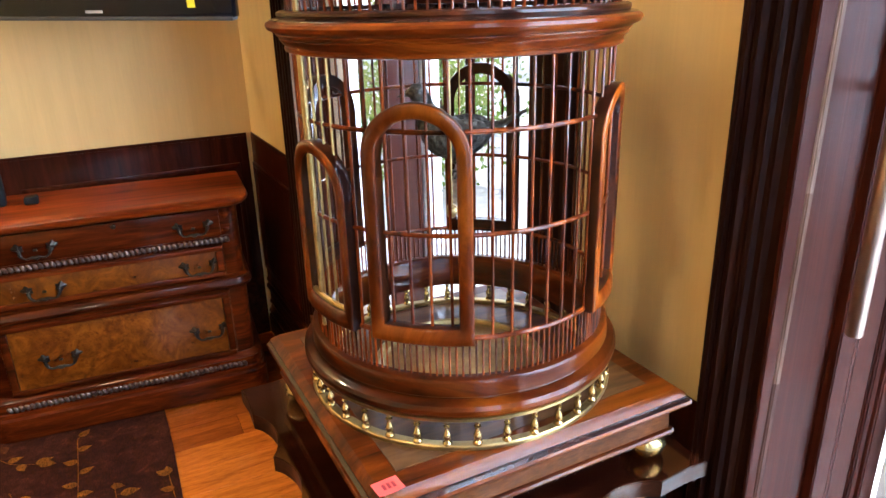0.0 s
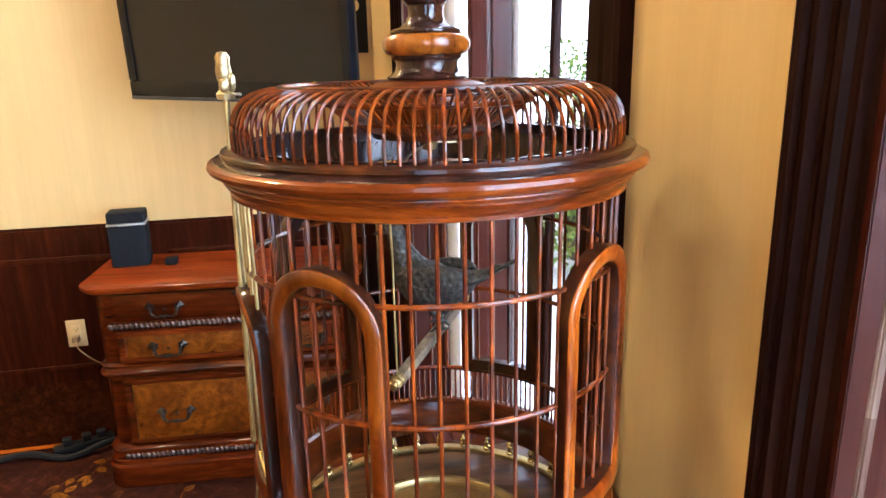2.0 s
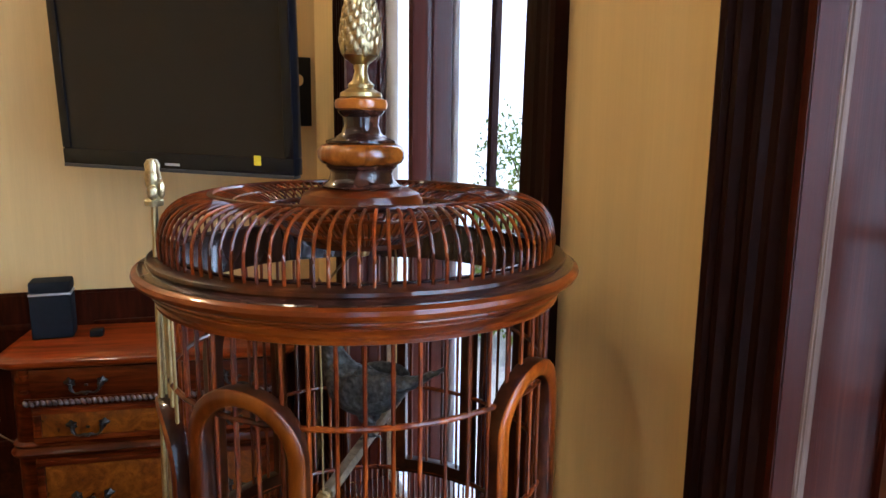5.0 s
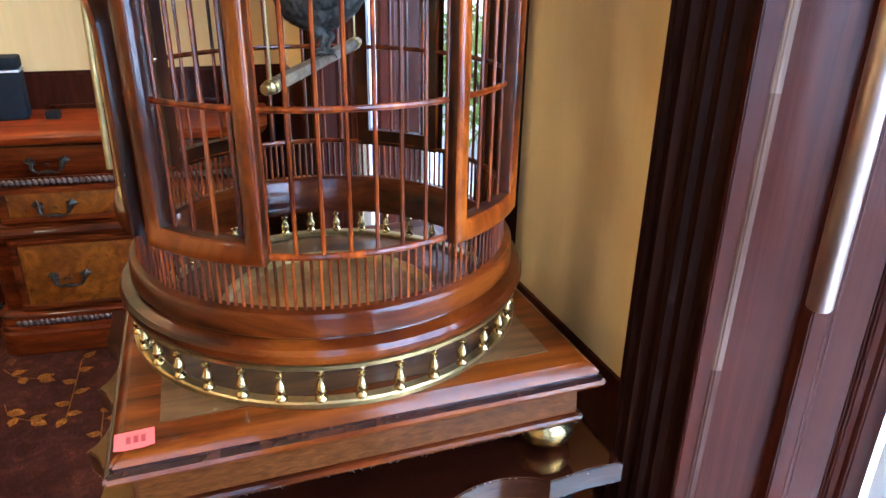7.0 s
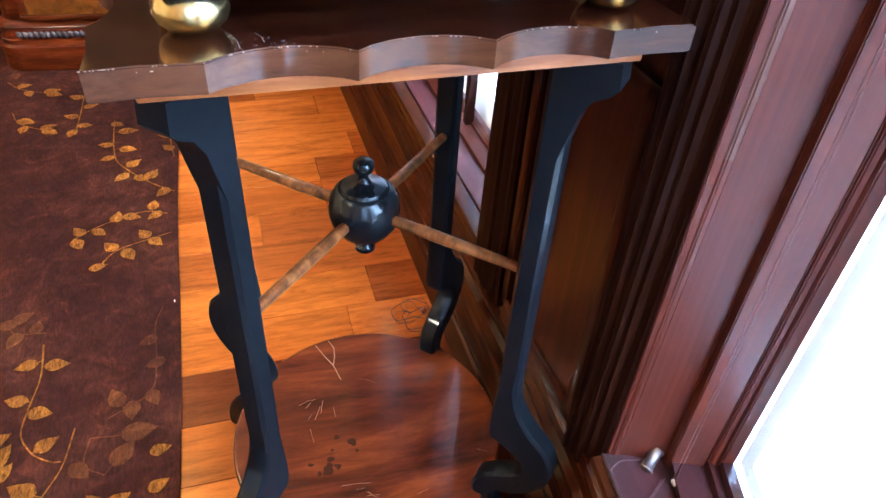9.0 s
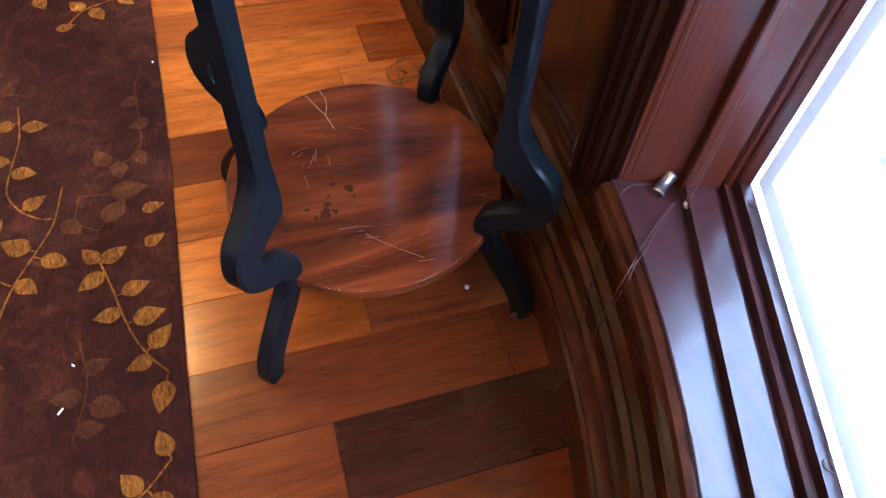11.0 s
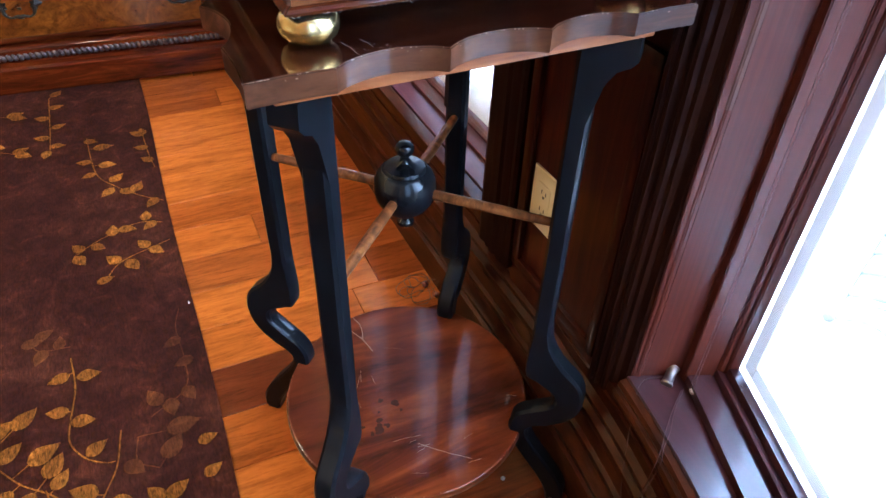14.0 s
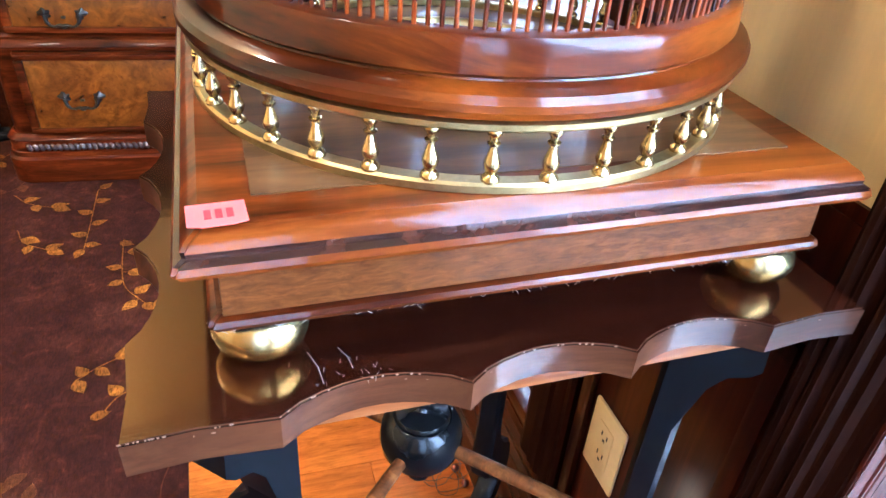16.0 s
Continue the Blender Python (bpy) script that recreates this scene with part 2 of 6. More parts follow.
def burl(name):
    m, nt, b = material(name)
    v = mapped(nt, (1, 1, 1))
    warp = node(nt, "ShaderNodeTexNoise", Scale=6.0, Detail=4.0)
    nt.links.new(v, warp.inputs["Vector"])
    w = node(nt, "ShaderNodeTexNoise", Scale=11.0, Detail=6.0, Roughness=0.58, Distortion=2.4)
    nt.links.new(v, w.inputs["Vector"])
    n = node(nt, "ShaderNodeTexNoise", Scale=95.0, Detail=5.0, Roughness=0.75, Distortion=0.6)
    nt.links.new(v, n.inputs["Vector"])
    r = ramp(nt, w.outputs[0], [(0.28, (0.052, 0.0105, 0.0006)), (0.5, (0.110, 0.0275, 0.0014)), (0.70, (0.180, 0.0520, 0.0028))])
    f = ramp(nt, n.outputs[0], [(0.34, (0.68, 0.58, 0.48)), (0.50, (1, 1, 1))])
    t = ramp(nt, warp.outputs[0], [(0.3, (0.7, 0.62, 0.55)), (0.65, (1.05, 1.05, 1.05))])
    col = mix(nt, 1.0, mix(nt, 1.0, r.outputs[0], f.outputs[0], "MULTIPLY"), t.outputs[0], "MULTIPLY")
    nt.links.new(col, b.inputs["Base Color"])
    b.inputs["Roughness"].default_value = 0.27
    b.inputs["Coat Weight"].default_value = 0.5
    b.inputs["Coat Roughness"].default_value = 0.15
    return m


def plank_material(name, tone):
    m, nt, b = material(name)
    info = nt.nodes.new("ShaderNodeObjectInfo")
    v = mapped(nt, (0.12, 1, 1))
    add = nt.nodes.new("ShaderNodeVectorMath")
    add.operation = "MULTIPLY_ADD"
    nt.links.new(info.outputs["Random"], add.inputs[0])
    add.inputs[1].default_value = (31, 17, 9)
    nt.links.new(v, add.inputs[2])
    n = node(nt, "ShaderNodeTexNoise", Scale=28.0, Detail=7.0, Roughness=0.7, Distortion=1.2)
    nt.links.new(add.outputs[0], n.inputs["Vector"])
    big = node(nt, "ShaderNodeTexNoise", Scale=6.0, Detail=3.0, Distortion=0.8)
    nt.links.new(add.outputs[0], big.inputs["Vector"])
    base = ramp(nt, info.outputs["Random"], [[(0.0, (0.022, 0.0056, 0.0028)), (1.0, (0.044, 0.0115, 0.0048))], [(0.0, (0.150, 0.0300, 0.0034)), (1.0, (0.25, 0.058, 0.0062))], [(0.0, (0.235, 0.052, 0.0042)), (1.0, (0.37, 0.098, 0.0080))], [(0.0, (0.084, 0.0165, 0.0038)), (1.0, (0.135, 0.0295, 0.0064))]][tone])
    streak = ramp(nt, n.outputs[0], [(0.30, (0.52, 0.44, 0.39)), (0.5, (1.0, 0.98, 0.96)), (0.72, (1.28, 1.25, 1.18))])
    stain = ramp(nt, big.outputs[0], [(0.3, (0.72, 0.66, 0.62)), (0.62, (1.08, 1.08, 1.08))])
    col = mix(nt, 1.0, mix(nt, 1.0, base.outputs[0], streak.outputs[0], "MULTIPLY"), stain.outputs[0], "MULTIPLY")
    pore = node(nt, "ShaderNodeTexNoise", Scale=170.0, Detail=4.0, Roughness=0.75)
    nt.links.new(add.outputs[0], pore.inputs["Vector"])
    fine = ramp(nt, pore.outputs[0], [(0.34, (0.74, 0.70, 0.68)), (0.5, (1, 1, 1)), (0.7, (1.08, 1.08, 1.08))])
    col = mix(nt, 1.0, col, fine.outputs[0], "MULTIPLY")
    nt.links.new(col, b.inputs["Base Color"])
    b.inputs["Coat Roughness"].default_value = 0.16
    bump(nt, b, n.outputs[0], 0.08, 0.001)
    return amber(m, 0.55, 0.18, 0.08)


def cloth(name, stops, scale=220, rough=0.95, speck=0.4):
    """Woven pile: short ribs across, mottled and worn in broad patches."""
    m, nt, b = material(name)
    v = mapped(nt, (1, 1, 1))
    rib = node(nt, "ShaderNodeTexNoise", Scale=scale, Detail=3.0, Roughness=0.7)
    vr = mapped(nt, (1.0, 0.25, 1))
    nt.links.new(vr, rib.inputs["Vector"])
    big = node(nt, "ShaderNodeTexNoise", Scale=3.4, Detail=6.0, Roughness=0.65)
    nt.links.new(v, big.inputs["Vector"])
    r = ramp(nt, big.outputs[0], stops)
    f = ramp(nt, rib.outputs[0], [(0.3, (1 - speck,) * 3), (0.7, (1 + speck * 0.6,) * 3)])
    blot = node(nt, "ShaderNodeTexNoise", Scale=19.0, Detail=5.0, Roughness=0.7, Distortion=0.8)
    nt.links.new(v, blot.inputs["Vector"])
    patch = ramp(nt, blot.outputs[0], [(0.42, (0.72, 0.66, 0.66)), (0.58, (1.1, 1.05, 0.95)), (0.70, (1.9, 1.75, 1.25))])
    col = mix(nt, 1.0, mix(nt, 1.0, r.outputs[0], f.outputs[0], "MULTIPLY"), patch.outputs[0], "MULTIPLY")
    nt.links.new(col, b.inputs["Base Color"])
    b.inputs["Roughness"].default_value = rough
    b.inputs["Specular IOR Level"].default_value = 0.05
    bump(nt, b, rib.outputs[0], 0.5, 0.002)
    return m


def plain(name, colour, rough=0.5, metallic=0.0, coat=0.0, emit=0.0):
    m, nt, b = material(name)
    b.inputs["Base Color"].default_value = (*colour, 1)
    b.inputs["Roughness"].default_value, b.inputs["Metallic"].default_value = rough, metallic
    b.inputs["Coat Weight"].default_value = coat
    if emit:
        b.inputs["Emission Color"].default_value = (*colour, 1)
        b.inputs["Emission Strength"].default_value = emit
    return m


def glass_material():
    m, nt, b = material("window_glass")
    b.inputs["Base Color"].default_value = (1, 1, 1, 1)
    b.inputs["Roughness"].default_value, b.inputs["IOR"].default_value = 0.0, 1.45
    b.inputs["Transmission Weight"].default_value = 1.0
    return m


BURL = burl("burl_veneer")
RUG = cloth("rug_brown_pile", [(0.3, (0.0165, 0.0043, 0.0024)), (0.5, (0.030, 0.0080, 0.0046)), (0.72, (0.052, 0.0160, 0.0082))])
GOLD = cloth("rug_gold_leaf", [(0.3, (0.10, 0.034, 0.004)), (0.6, (0.185, 0.069, 0.0075)), (0.8, (0.25, 0.105, 0.014))], 300, speck=0.75)
GOLD_FADED = cloth("rug_faded_leaf", [(0.3, (0.036, 0.0115, 0.0045)), (0.6, (0.078, 0.0255, 0.0075)), (0.8, (0.13, 0.048, 0.012))], 300)
VERDIGRIS = metal("bird_bronze", (0.115, 0.112, 0.102), 0.5, 0.75, 170, (0.020, 0.019, 0.017))
PLATE = paint("outlet_ivory", (0.60, 0.465, 0.235), 0.4, 0.04, 30, (1, 1, 1), 0.02)
SLOT = plain("outlet_slot", (0.02, 0.015, 0.01), 0.6)
STICKER = paint("coral_sticker", (0.76, 0.10, 0.08), 0.6, 0.05, 60, (1, 1, 1), 0.15)
INK = plain("pen_ink", (0.25, 0.015, 0.02), 0.6)
TV_BODY = plain("glossy_black_plastic", (0.004, 0.004, 0.005), 0.14, coat=0.15)
# brown reflection of the room is put into the screen's base colour
TV_SCREEN = plain("dark_screen", (0.022, 0.0165, 0.0105), 0.24)
TV_SCREEN.node_tree.nodes["Principled BSDF"].inputs["Specular IOR Level"].default_value = 0.12
TV_BODY.node_tree.nodes["Principled BSDF"].inputs["Specular IOR Level"].default_value = 0.2
SATIN = metal("satin_nickel", (0.52, 0.40, 0.33), 0.30, 0.25, 30, (0.2, 0.15, 0.12))
SPEAKER_GREY = paint("speaker_mesh_charcoal", (0.009, 0.010, 0.012), 0.7, 0.2, 60, (1, 1, 1), 0.4, 500, spec=0.1)
SILVER = metal("brushed_silver_band", (0.6, 0.6, 0.6), 0.35, 0.2, 60, (0.3, 0.3, 0.3))
GLASS = glass_material()
CEILING = paint("ceiling_white", (0.75, 0.72, 0.66), 0.8, 0.03)
YELLOW_NOTE = plain("yellow_note", (0.8, 0.65, 0.02), 0.6)
CABLE = paint("black_cable", (0.008, 0.008, 0.008), 0.55, 0.1, 30, spec=0.12)
FRAME_WHITE = paint("outer_frame_white", (0.75, 0.76, 0.78), 0.5, 0.03, 20)
PAVING = paint("pale_concrete", (0.62, 0.61, 0.58), 0.85, 0.08, 3, (1, 1, 1), 0.2, 60)
LEAF = paint("leaf_green", (0.10, 0.16, 0.04), 0.5, 0.35, 9)
# sunlight also shines through the thin leaves
lt = LEAF.node_tree
glow = node(lt, "ShaderNodeBsdfTranslucent", Color=(0.22, 0.34, 0.07, 1))
both = node(lt, "ShaderNodeMixShader", Fac=0.5)
lt.links.new(lt.nodes["Principled BSDF"].outputs[0], both.inputs[1])
lt.links.new(glow.outputs[0], both.inputs[2])
lt.links.new(both.outputs[0], lt.nodes["Material Output"].inputs[0])
IRON = paint("weathered_iron", (0.26, 0.25, 0.26), 0.6, 0.15, 40)
BARK = paint("bark", (0.10, 0.07, 0.05), 0.9, 0.2, 30)


# ---- building helpers ----
def part(name, bm, mat, parent=None, label="", smooth=True, angle=38):
    me = bpy.data.meshes.new(name)
    bm.normal_update()
    bm.to_mesh(me)
    bm.free()
    me.materials.append(mat)
    if smooth:
        me.polygons.foreach_set("use_smooth", [True] * len(me.polygons))
        me.set_sharp_from_angle(angle=radians(angle))
    ob = new(name, me)
    ob.parent = parent
    if label:
        ob["label"] = label
    return ob


def thing(name, label, category, m=None, group=""):
    ob = new(name)
    ob.empty_display_size = 0.05
    if m is not None:
        ob.matrix_basis = m
    return tagged(ob, label, category, group)


def structure(ob, label, category):
    return tagged(ob, label, category, kind="structure")


def box(bm, lo, hi, bevel=0.0, m=None, seg=2):
    r = bmesh.ops.create_cube(bm, size=1)
    vs = r["verts"]
    c, s = [(a + b) / 2 for a, b in zip(lo, hi)], [b - a for a, b in zip(lo, hi)]
    for v in vs:
        v.co = Vector((v.co.x * s[0] + c[0], v.co.y * s[1] + c[1], v.co.z * s[2] + c[2]))
    if bevel:
        es = list({e for v in vs for e in v.link_edges})
        out = bmesh.ops.bevel(bm, geom=es, offset=bevel, segments=seg, affect="EDGES", profile=0.6)
        vs = list({v for f in out["faces"] for v in f.verts} | {v for v in vs if v.is_valid})
    if m is not None:
        bmesh.ops.transform(bm, matrix=m, verts=[v for v in vs if v.is_valid])
    return bm


def block(lo, hi, bevel=0.0, seg=2):
    return box(bmesh.new(), lo, hi, bevel, None, seg)


def lathe(profile, n=48, bm=None, m=None, closed=False, a0=0.0, a1=360.0):
    """Turns (radius, z) rows about z. closed joins the last row to the first, as for a ring."""
    bm = bm or bmesh.new()
    full = abs(a1 - a0) >= 359.9
    k = n if full else n + 1
    rings = []
    for r, z in profile:
        if r < 1e-6:
            rings.append([bm.verts.new((0, 0, z))])
        else:
            rings.append([bm.verts.new((r * math.cos(radians(a0 + (a1 - a0) * i / n)), r * math.sin(radians(a0 + (a1 - a0) * i / n)), z)) for i in range(k)])
    pairs = list(zip(rings, rings[1:])) + ([(rings[-1], rings[0])] if closed else [])
    for a, b in pairs:
        for i in range(n):
            j = (i + 1) % k
            if not full and i + 1 >= k:
                continue
            q = [a[i % len(a)], a[j % len(a)], b[j % len(b)], b[i % len(b)]]
            q = [v for x, v in enumerate(q) if v not in q[:x]]
            if len(q) > 2:
                bm.faces.new(q)
    if not full and closed:
        for i in (0, -1):
            bm.faces.new([r[i] for r in rings])
    vs = [v for r in rings for v in r]
    if m is not None:
        bmesh.ops.transform(bm, matrix=m, verts=vs)
    bmesh.ops.recalc_face_normals(bm, faces=list({f for v in vs for f in v.link_faces}))
    return bm


def sweep(section, path, bm=None, ups=None, cap=True, loop=False):
    """Carries a closed 2D section along a 3D path. section x goes to the side, y goes up."""
    bm = bm or bmesh.new()
    path = [Vector(p) for p in path]
    n = len(path)
    rings = []
    for i, p in enumerate(path):
        a = path[(i - 1) % n] if loop or i else path[i]
        b = path[(i + 1) % n] if loop or i < n - 1 else path[i]
        t = (b - a).normalized()
        up = Vector(ups) if ups else Vector((0, 0, 1))
        if abs(t.dot(up)) > 0.98:
            up = Vector((0, 1, 0))
        side = t.cross(up).normalized()
        top = side.cross(t).normalized()
        stretch = 1.0
        if (loop or 0 < i < n - 1):
            d0, d1 = (p - a).normalized(), (b - p).normalized()
            stretch = 1 / max(0.4, math.cos(d0.angle(d1, 0) / 2))
        s = section(i / max(1, n - 1)) if callable(section) else section
        rings.append([bm.verts.new(p + side * (x * stretch) + top * y) for x, y in s])
    k = len(rings[0])
    for a, b in list(zip(rings, rings[1:])) + ([(rings[-1], rings[0])] if loop else []):
        for i in range(k):
            bm.faces.new((a[i], a[(i + 1) % k], b[(i + 1) % k], b[i]))
    if cap and not loop:
        bm.faces.new(rings[0])
        bm.faces.new(list(reversed(rings[-1])))
    bmesh.ops.recalc_face_normals(bm, faces=list({f for r in rings for v in r for f in v.link_faces}))
    return bm


def disc(r, n=8, sy=1.0):
    return [(r * math.cos(2 * math.pi * i / n), r * sy * math.sin(2 * math.pi * i / n)) for i in range(n)]


def tube(path, r, n=8, bm=None, loop=False):
    f = (lambda t: disc(r(t), n)) if callable(r) else disc(r, n)
    return sweep(f, path, bm, loop=loop)


def spline(pts, per=6):
    """A smooth line through points (Catmull-Rom)."""
    p = [Vector(q) for q in pts]
    p = [2 * p[0] - p[1]] + p + [2 * p[-1] - p[-2]]
    out = []
    for i in range(1, len(p) - 2):
        for k in range(per):
            t = k / per
            a, b, c, d = p[i - 1 : i + 3]
            out.append(0.5 * ((2 * b) + (c - a) * t + (2 * a - 5 * b + 4 * c - d) * t * t + (3 * b - a - 3 * c + d) * t ** 3))
    return out + [p[-2]]


def ball(bm, c, r, u=12, v=8, s=(1, 1, 1), m=None):
    mm = Matrix.Translation(c) @ Matrix.Diagonal((*s, 1))
    if m is not None:
        mm = Matrix.Translation(c) @ m @ Matrix.Diagonal((*s, 1))
    bmesh.ops.create_uvsphere(bm, u_segments=u, v_segments=v, radius=r, matrix=mm)
    return bm


# ---- the room ----
CEIL = 3.50
HEAD = 2.35
WAIN = 0.915
BACK = 2.22
RW = pose(0.257, 0.04, 0, 0, 0, 1.15)  # frame of the straight window wall: x out of the room, y along it
ARC_C, ARC_R = Vector((-1.248, -0.10, 0)), 1.5


def arc(deg, r=ARC_R, z=0.0):
    return Vector((ARC_C.x + r * math.cos(radians(deg)), ARC_C.y + r * math.sin(radians(deg)), z))


# floor: planks run towards the window wall
bm = block((-3.4, -1.8, -0.06), (0.262, 2.3, -0.012))
floor = structure(part("floor", bm, plain("dark_subfloor", (0.02, 0.01, 0.006), 0.9), smooth=False), "glossy reddish hardwood plank floor", "floor")

# back wall with a dado of panelling
bm = block((-3.3, BACK, -0.05), (0.6, BACK + 0.16, CEIL))
wall_back = structure(part("wall_back", bm, WALL_PAINT), "ochre yellow painted wall with mahogany wainscot", "wall")


def dado(parent, name, a, b, top=WAIN, skirt=True, panels=1, margin=0.05):
    """Panelling between a and b (the room on the left hand when walking from a to b is behind the face)."""
    a, b = Vector((*a, 0)), Vector((*b, 0))
    d = (b - a).normalized()
    n = Vector((-d.y, d.x, 0)) * -1
    length = (b - a).length
    m = Matrix((( d.x, n.x, 0, a.x), (d.y, n.y, 0, a.y), (0, 0, 1, 0), (0, 0, 0, 1)))
    bm = bmesh.new()
    box(bm, (0, -0.004, 0.27), (length, 0.006, top - 0.012), 0.0, m)
    part(name, bm, WAINSCOT, parent)
    w = length / panels
    for k in range(panels):
        x0, x1 = k * w + margin, (k + 1) * w - margin
        z0, z1 = 0.335, top - 0.13
        if x1 - x0 > 0.06:
            bm = bmesh.new()
            for lo, hi in (((x0, z0), (x1, z0)), ((x0, z1), (x1, z1)), ((x0, z0), (x0, z1)), ((x1, z0), (x1, z1))):
                box(bm, (lo[0] - 0.011, 0.004, lo[1] - 0.011), (hi[0] + 0.011, 0.016, hi[1] + 0.011), 0.0045, m)
            part("panel_mould", bm, WAINSCOT, parent)
    cap = [(-0.004, -0.085), (0.006, -0.085), (0.009, -0.07), (0.009, -0.03), (0.018, -0.022), (0.022, -0.014), (0.032, -0.010), (0.032, 0.0), (-0.004, 0.0)]
    bm = sweep([(-x, y) for x, y in cap], [m @ Vector((0, 0, top)), m @ Vector((length, 0, top))])
    part("dado_cap", bm, WAINSCOT, parent)
    if skirt:
        bm = sweep([(-x, z) for x, z in BASE_SECTION], [m @ Vector((0, 0, 0)), m @ Vector((length, 0, 0))])
        part("baseboard_mould", bm, BASEBOARD, parent)


BASE_SECTION = [(-0.004, 0.0), (0.020, 0.0), (0.020, 0.085), (0.012, 0.092), (0.018, 0.101), (0.0185, 0.111), (0.008, 0.121), (0.003, 0.135), (0.009, 0.145), (0.009, 0.155), (0.003, 0.162),
                (0.003, 0.204), (0.010, 0.211), (0.015, 0.221), (0.015, 0.234), (0.005, 0.244), (0.011, 0.253), (0.011, 0.263), (0.002, 0.274), (0.004, 0.300), (-0.004, 0.300)]
dado(wall_back, "dado_panel", (-3.3, BACK), (0.19, BACK), panels=4)


# straight part of the window wall: pier, far window, corner
def wall_piece(lo, hi, name, parent, mat=WALL_PAINT, m=RW):
    bm = block(lo, hi)
    bmesh.ops.transform(bm, matrix=m, verts=bm.verts)
    return part(name, bm, mat, parent, smooth=False)


FAR0, FAR1, SILL = 0.165, 1.49, 0.360
wall_right = structure(wall_piece((0, -0.217, -0.05), (0.2, FAR0, CEIL), "wall_right", None), "ochre yellow painted pier between two windows", "wall")
wall_piece((0, FAR1, -0.05), (0.2, 2.4, CEIL), "corner_wall", wall_right)
wall_piece((0, FAR0, -0.05), (0.2, FAR1, SILL - 0.01), "wall_under_window", wall_right, WAINSCOT)
wall_piece((0, FAR0, HEAD), (0.2, FAR1, CEIL), "wall_over_window", wall_right)


def rw(x, y):
    p = RW @ Vector((x, y, 0))
    return (p.x, p.y)


dado(wall_right, "dado_panel", rw(0, 2.2), rw(0, FAR1 + 0.10), panels=1, skirt=False)
dado(wall_right, "dado_panel", rw(0, 0.062), rw(0, -0.217), top=0.95, panels=1, skirt=False, margin=0.022)

# one baseboard along the straight wall and round the bay
path = [RW @ Vector((0, y, 0)) for y in (2.2, 1.5, 0.8, 0.2, -0.05)] + [arc(-a) for a in range(1, 92, 2)]
bm = sweep(BASE_SECTION, path)
baseboard = structure(part("baseboard", bm, BASEBOARD), "tall moulded mahogany baseboard bending round the bay", "baseboard")


def casing_profile(s0, s1, z0, z1, place, parent, name="casing", lean=(0.0, 0.0)):
    """A moulded window casing that stands upright; s runs over its face, place maps (depth, s) into the plan."""
    w = s1 - s0
    pts = [(0.0, 0.0), (-0.017, 0.0), (-0.020, 0.06), (-0.019, 0.13), (-0.015, 0.17), (-0.017, 0.22), (-0.018, 0.30), (-0.012, 0.36), (-0.012, 0.42),
           (-0.015, 0.48), (-0.015, 0.56), (-0.010, 0.60), (-0.011, 0.70), (-0.006, 0.76), (-0.006, 0.93), (-0.003, 1.0), (0.03, 1.0)]
    bm = bmesh.new()
    lo = [bm.verts.new((*place(d, s0 + w * f), z0)) for d, f in pts]
    hi = []
    for d, f in pts:
        x, y = place(d, s0 + w * f)
        hi.append(bm.verts.new((x + lean[0] * f, y + lean[1] * f, z1)))
    for i in range(len(pts)):
        j = (i + 1) % len(pts)
        bm.faces.new((lo[i], lo[j], hi[j], hi[i]))
    bm.faces.new(lo)
    bm.faces.new(hi)
    bmesh.ops.recalc_face_normals(bm, faces=bm.faces)
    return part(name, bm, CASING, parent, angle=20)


def prism(plan, z0, z1, mat, name, parent, label="", lean=(0.0, 0.0)):
    bm = bmesh.new()
    lo = [bm.verts.new((x, y, z0)) for x, y in plan]
    hi = [bm.verts.new((x + lean[0], y + lean[1], z1)) for x, y in plan]
    for i in range(len(plan)):
        j = (i + 1) % len(plan)
        bm.faces.new((lo[i], lo[j], hi[j], hi[i]))
    bm.faces.new(lo)
    bm.faces.new(hi)
    bmesh.ops.recalc_face_normals(bm, faces=bm.faces)
    bmesh.ops.bevel(bm, geom=[e for e in bm.edges if abs(e.verts[0].co.z - e.verts[1].co.z) > 0.1], offset=0.0012, segments=2, affect="EDGES")
    return part(name, bm, mat, parent, label, angle=25)


# far window
window_1 = structure(new("window_1"), "tall mahogany framed window with daylight behind", "window")
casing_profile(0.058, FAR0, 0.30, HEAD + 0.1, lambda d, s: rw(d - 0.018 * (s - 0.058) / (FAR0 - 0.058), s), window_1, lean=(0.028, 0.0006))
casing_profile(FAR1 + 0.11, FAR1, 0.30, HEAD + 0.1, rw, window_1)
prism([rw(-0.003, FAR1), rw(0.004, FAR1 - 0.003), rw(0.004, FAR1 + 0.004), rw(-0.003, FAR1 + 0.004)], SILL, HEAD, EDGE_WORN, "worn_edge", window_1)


def far_jamb(y, s):
    """Jamb with a reveal board, a stile and a bead; s is +1 or -1 for the side of the opening."""
    p = [(0.0, 0.0), (0.062, -0.003), (0.064, -0.013), (0.094, -0.015), (0.097, -0.011), (0.103, -0.019), (0.125, -0.024), (0.125, 0.01), (0.0, 0.01)]
    prism([rw(d, y + s * k) for d, k in p], SILL, HEAD, FRAME_RED, "jamb", window_1)


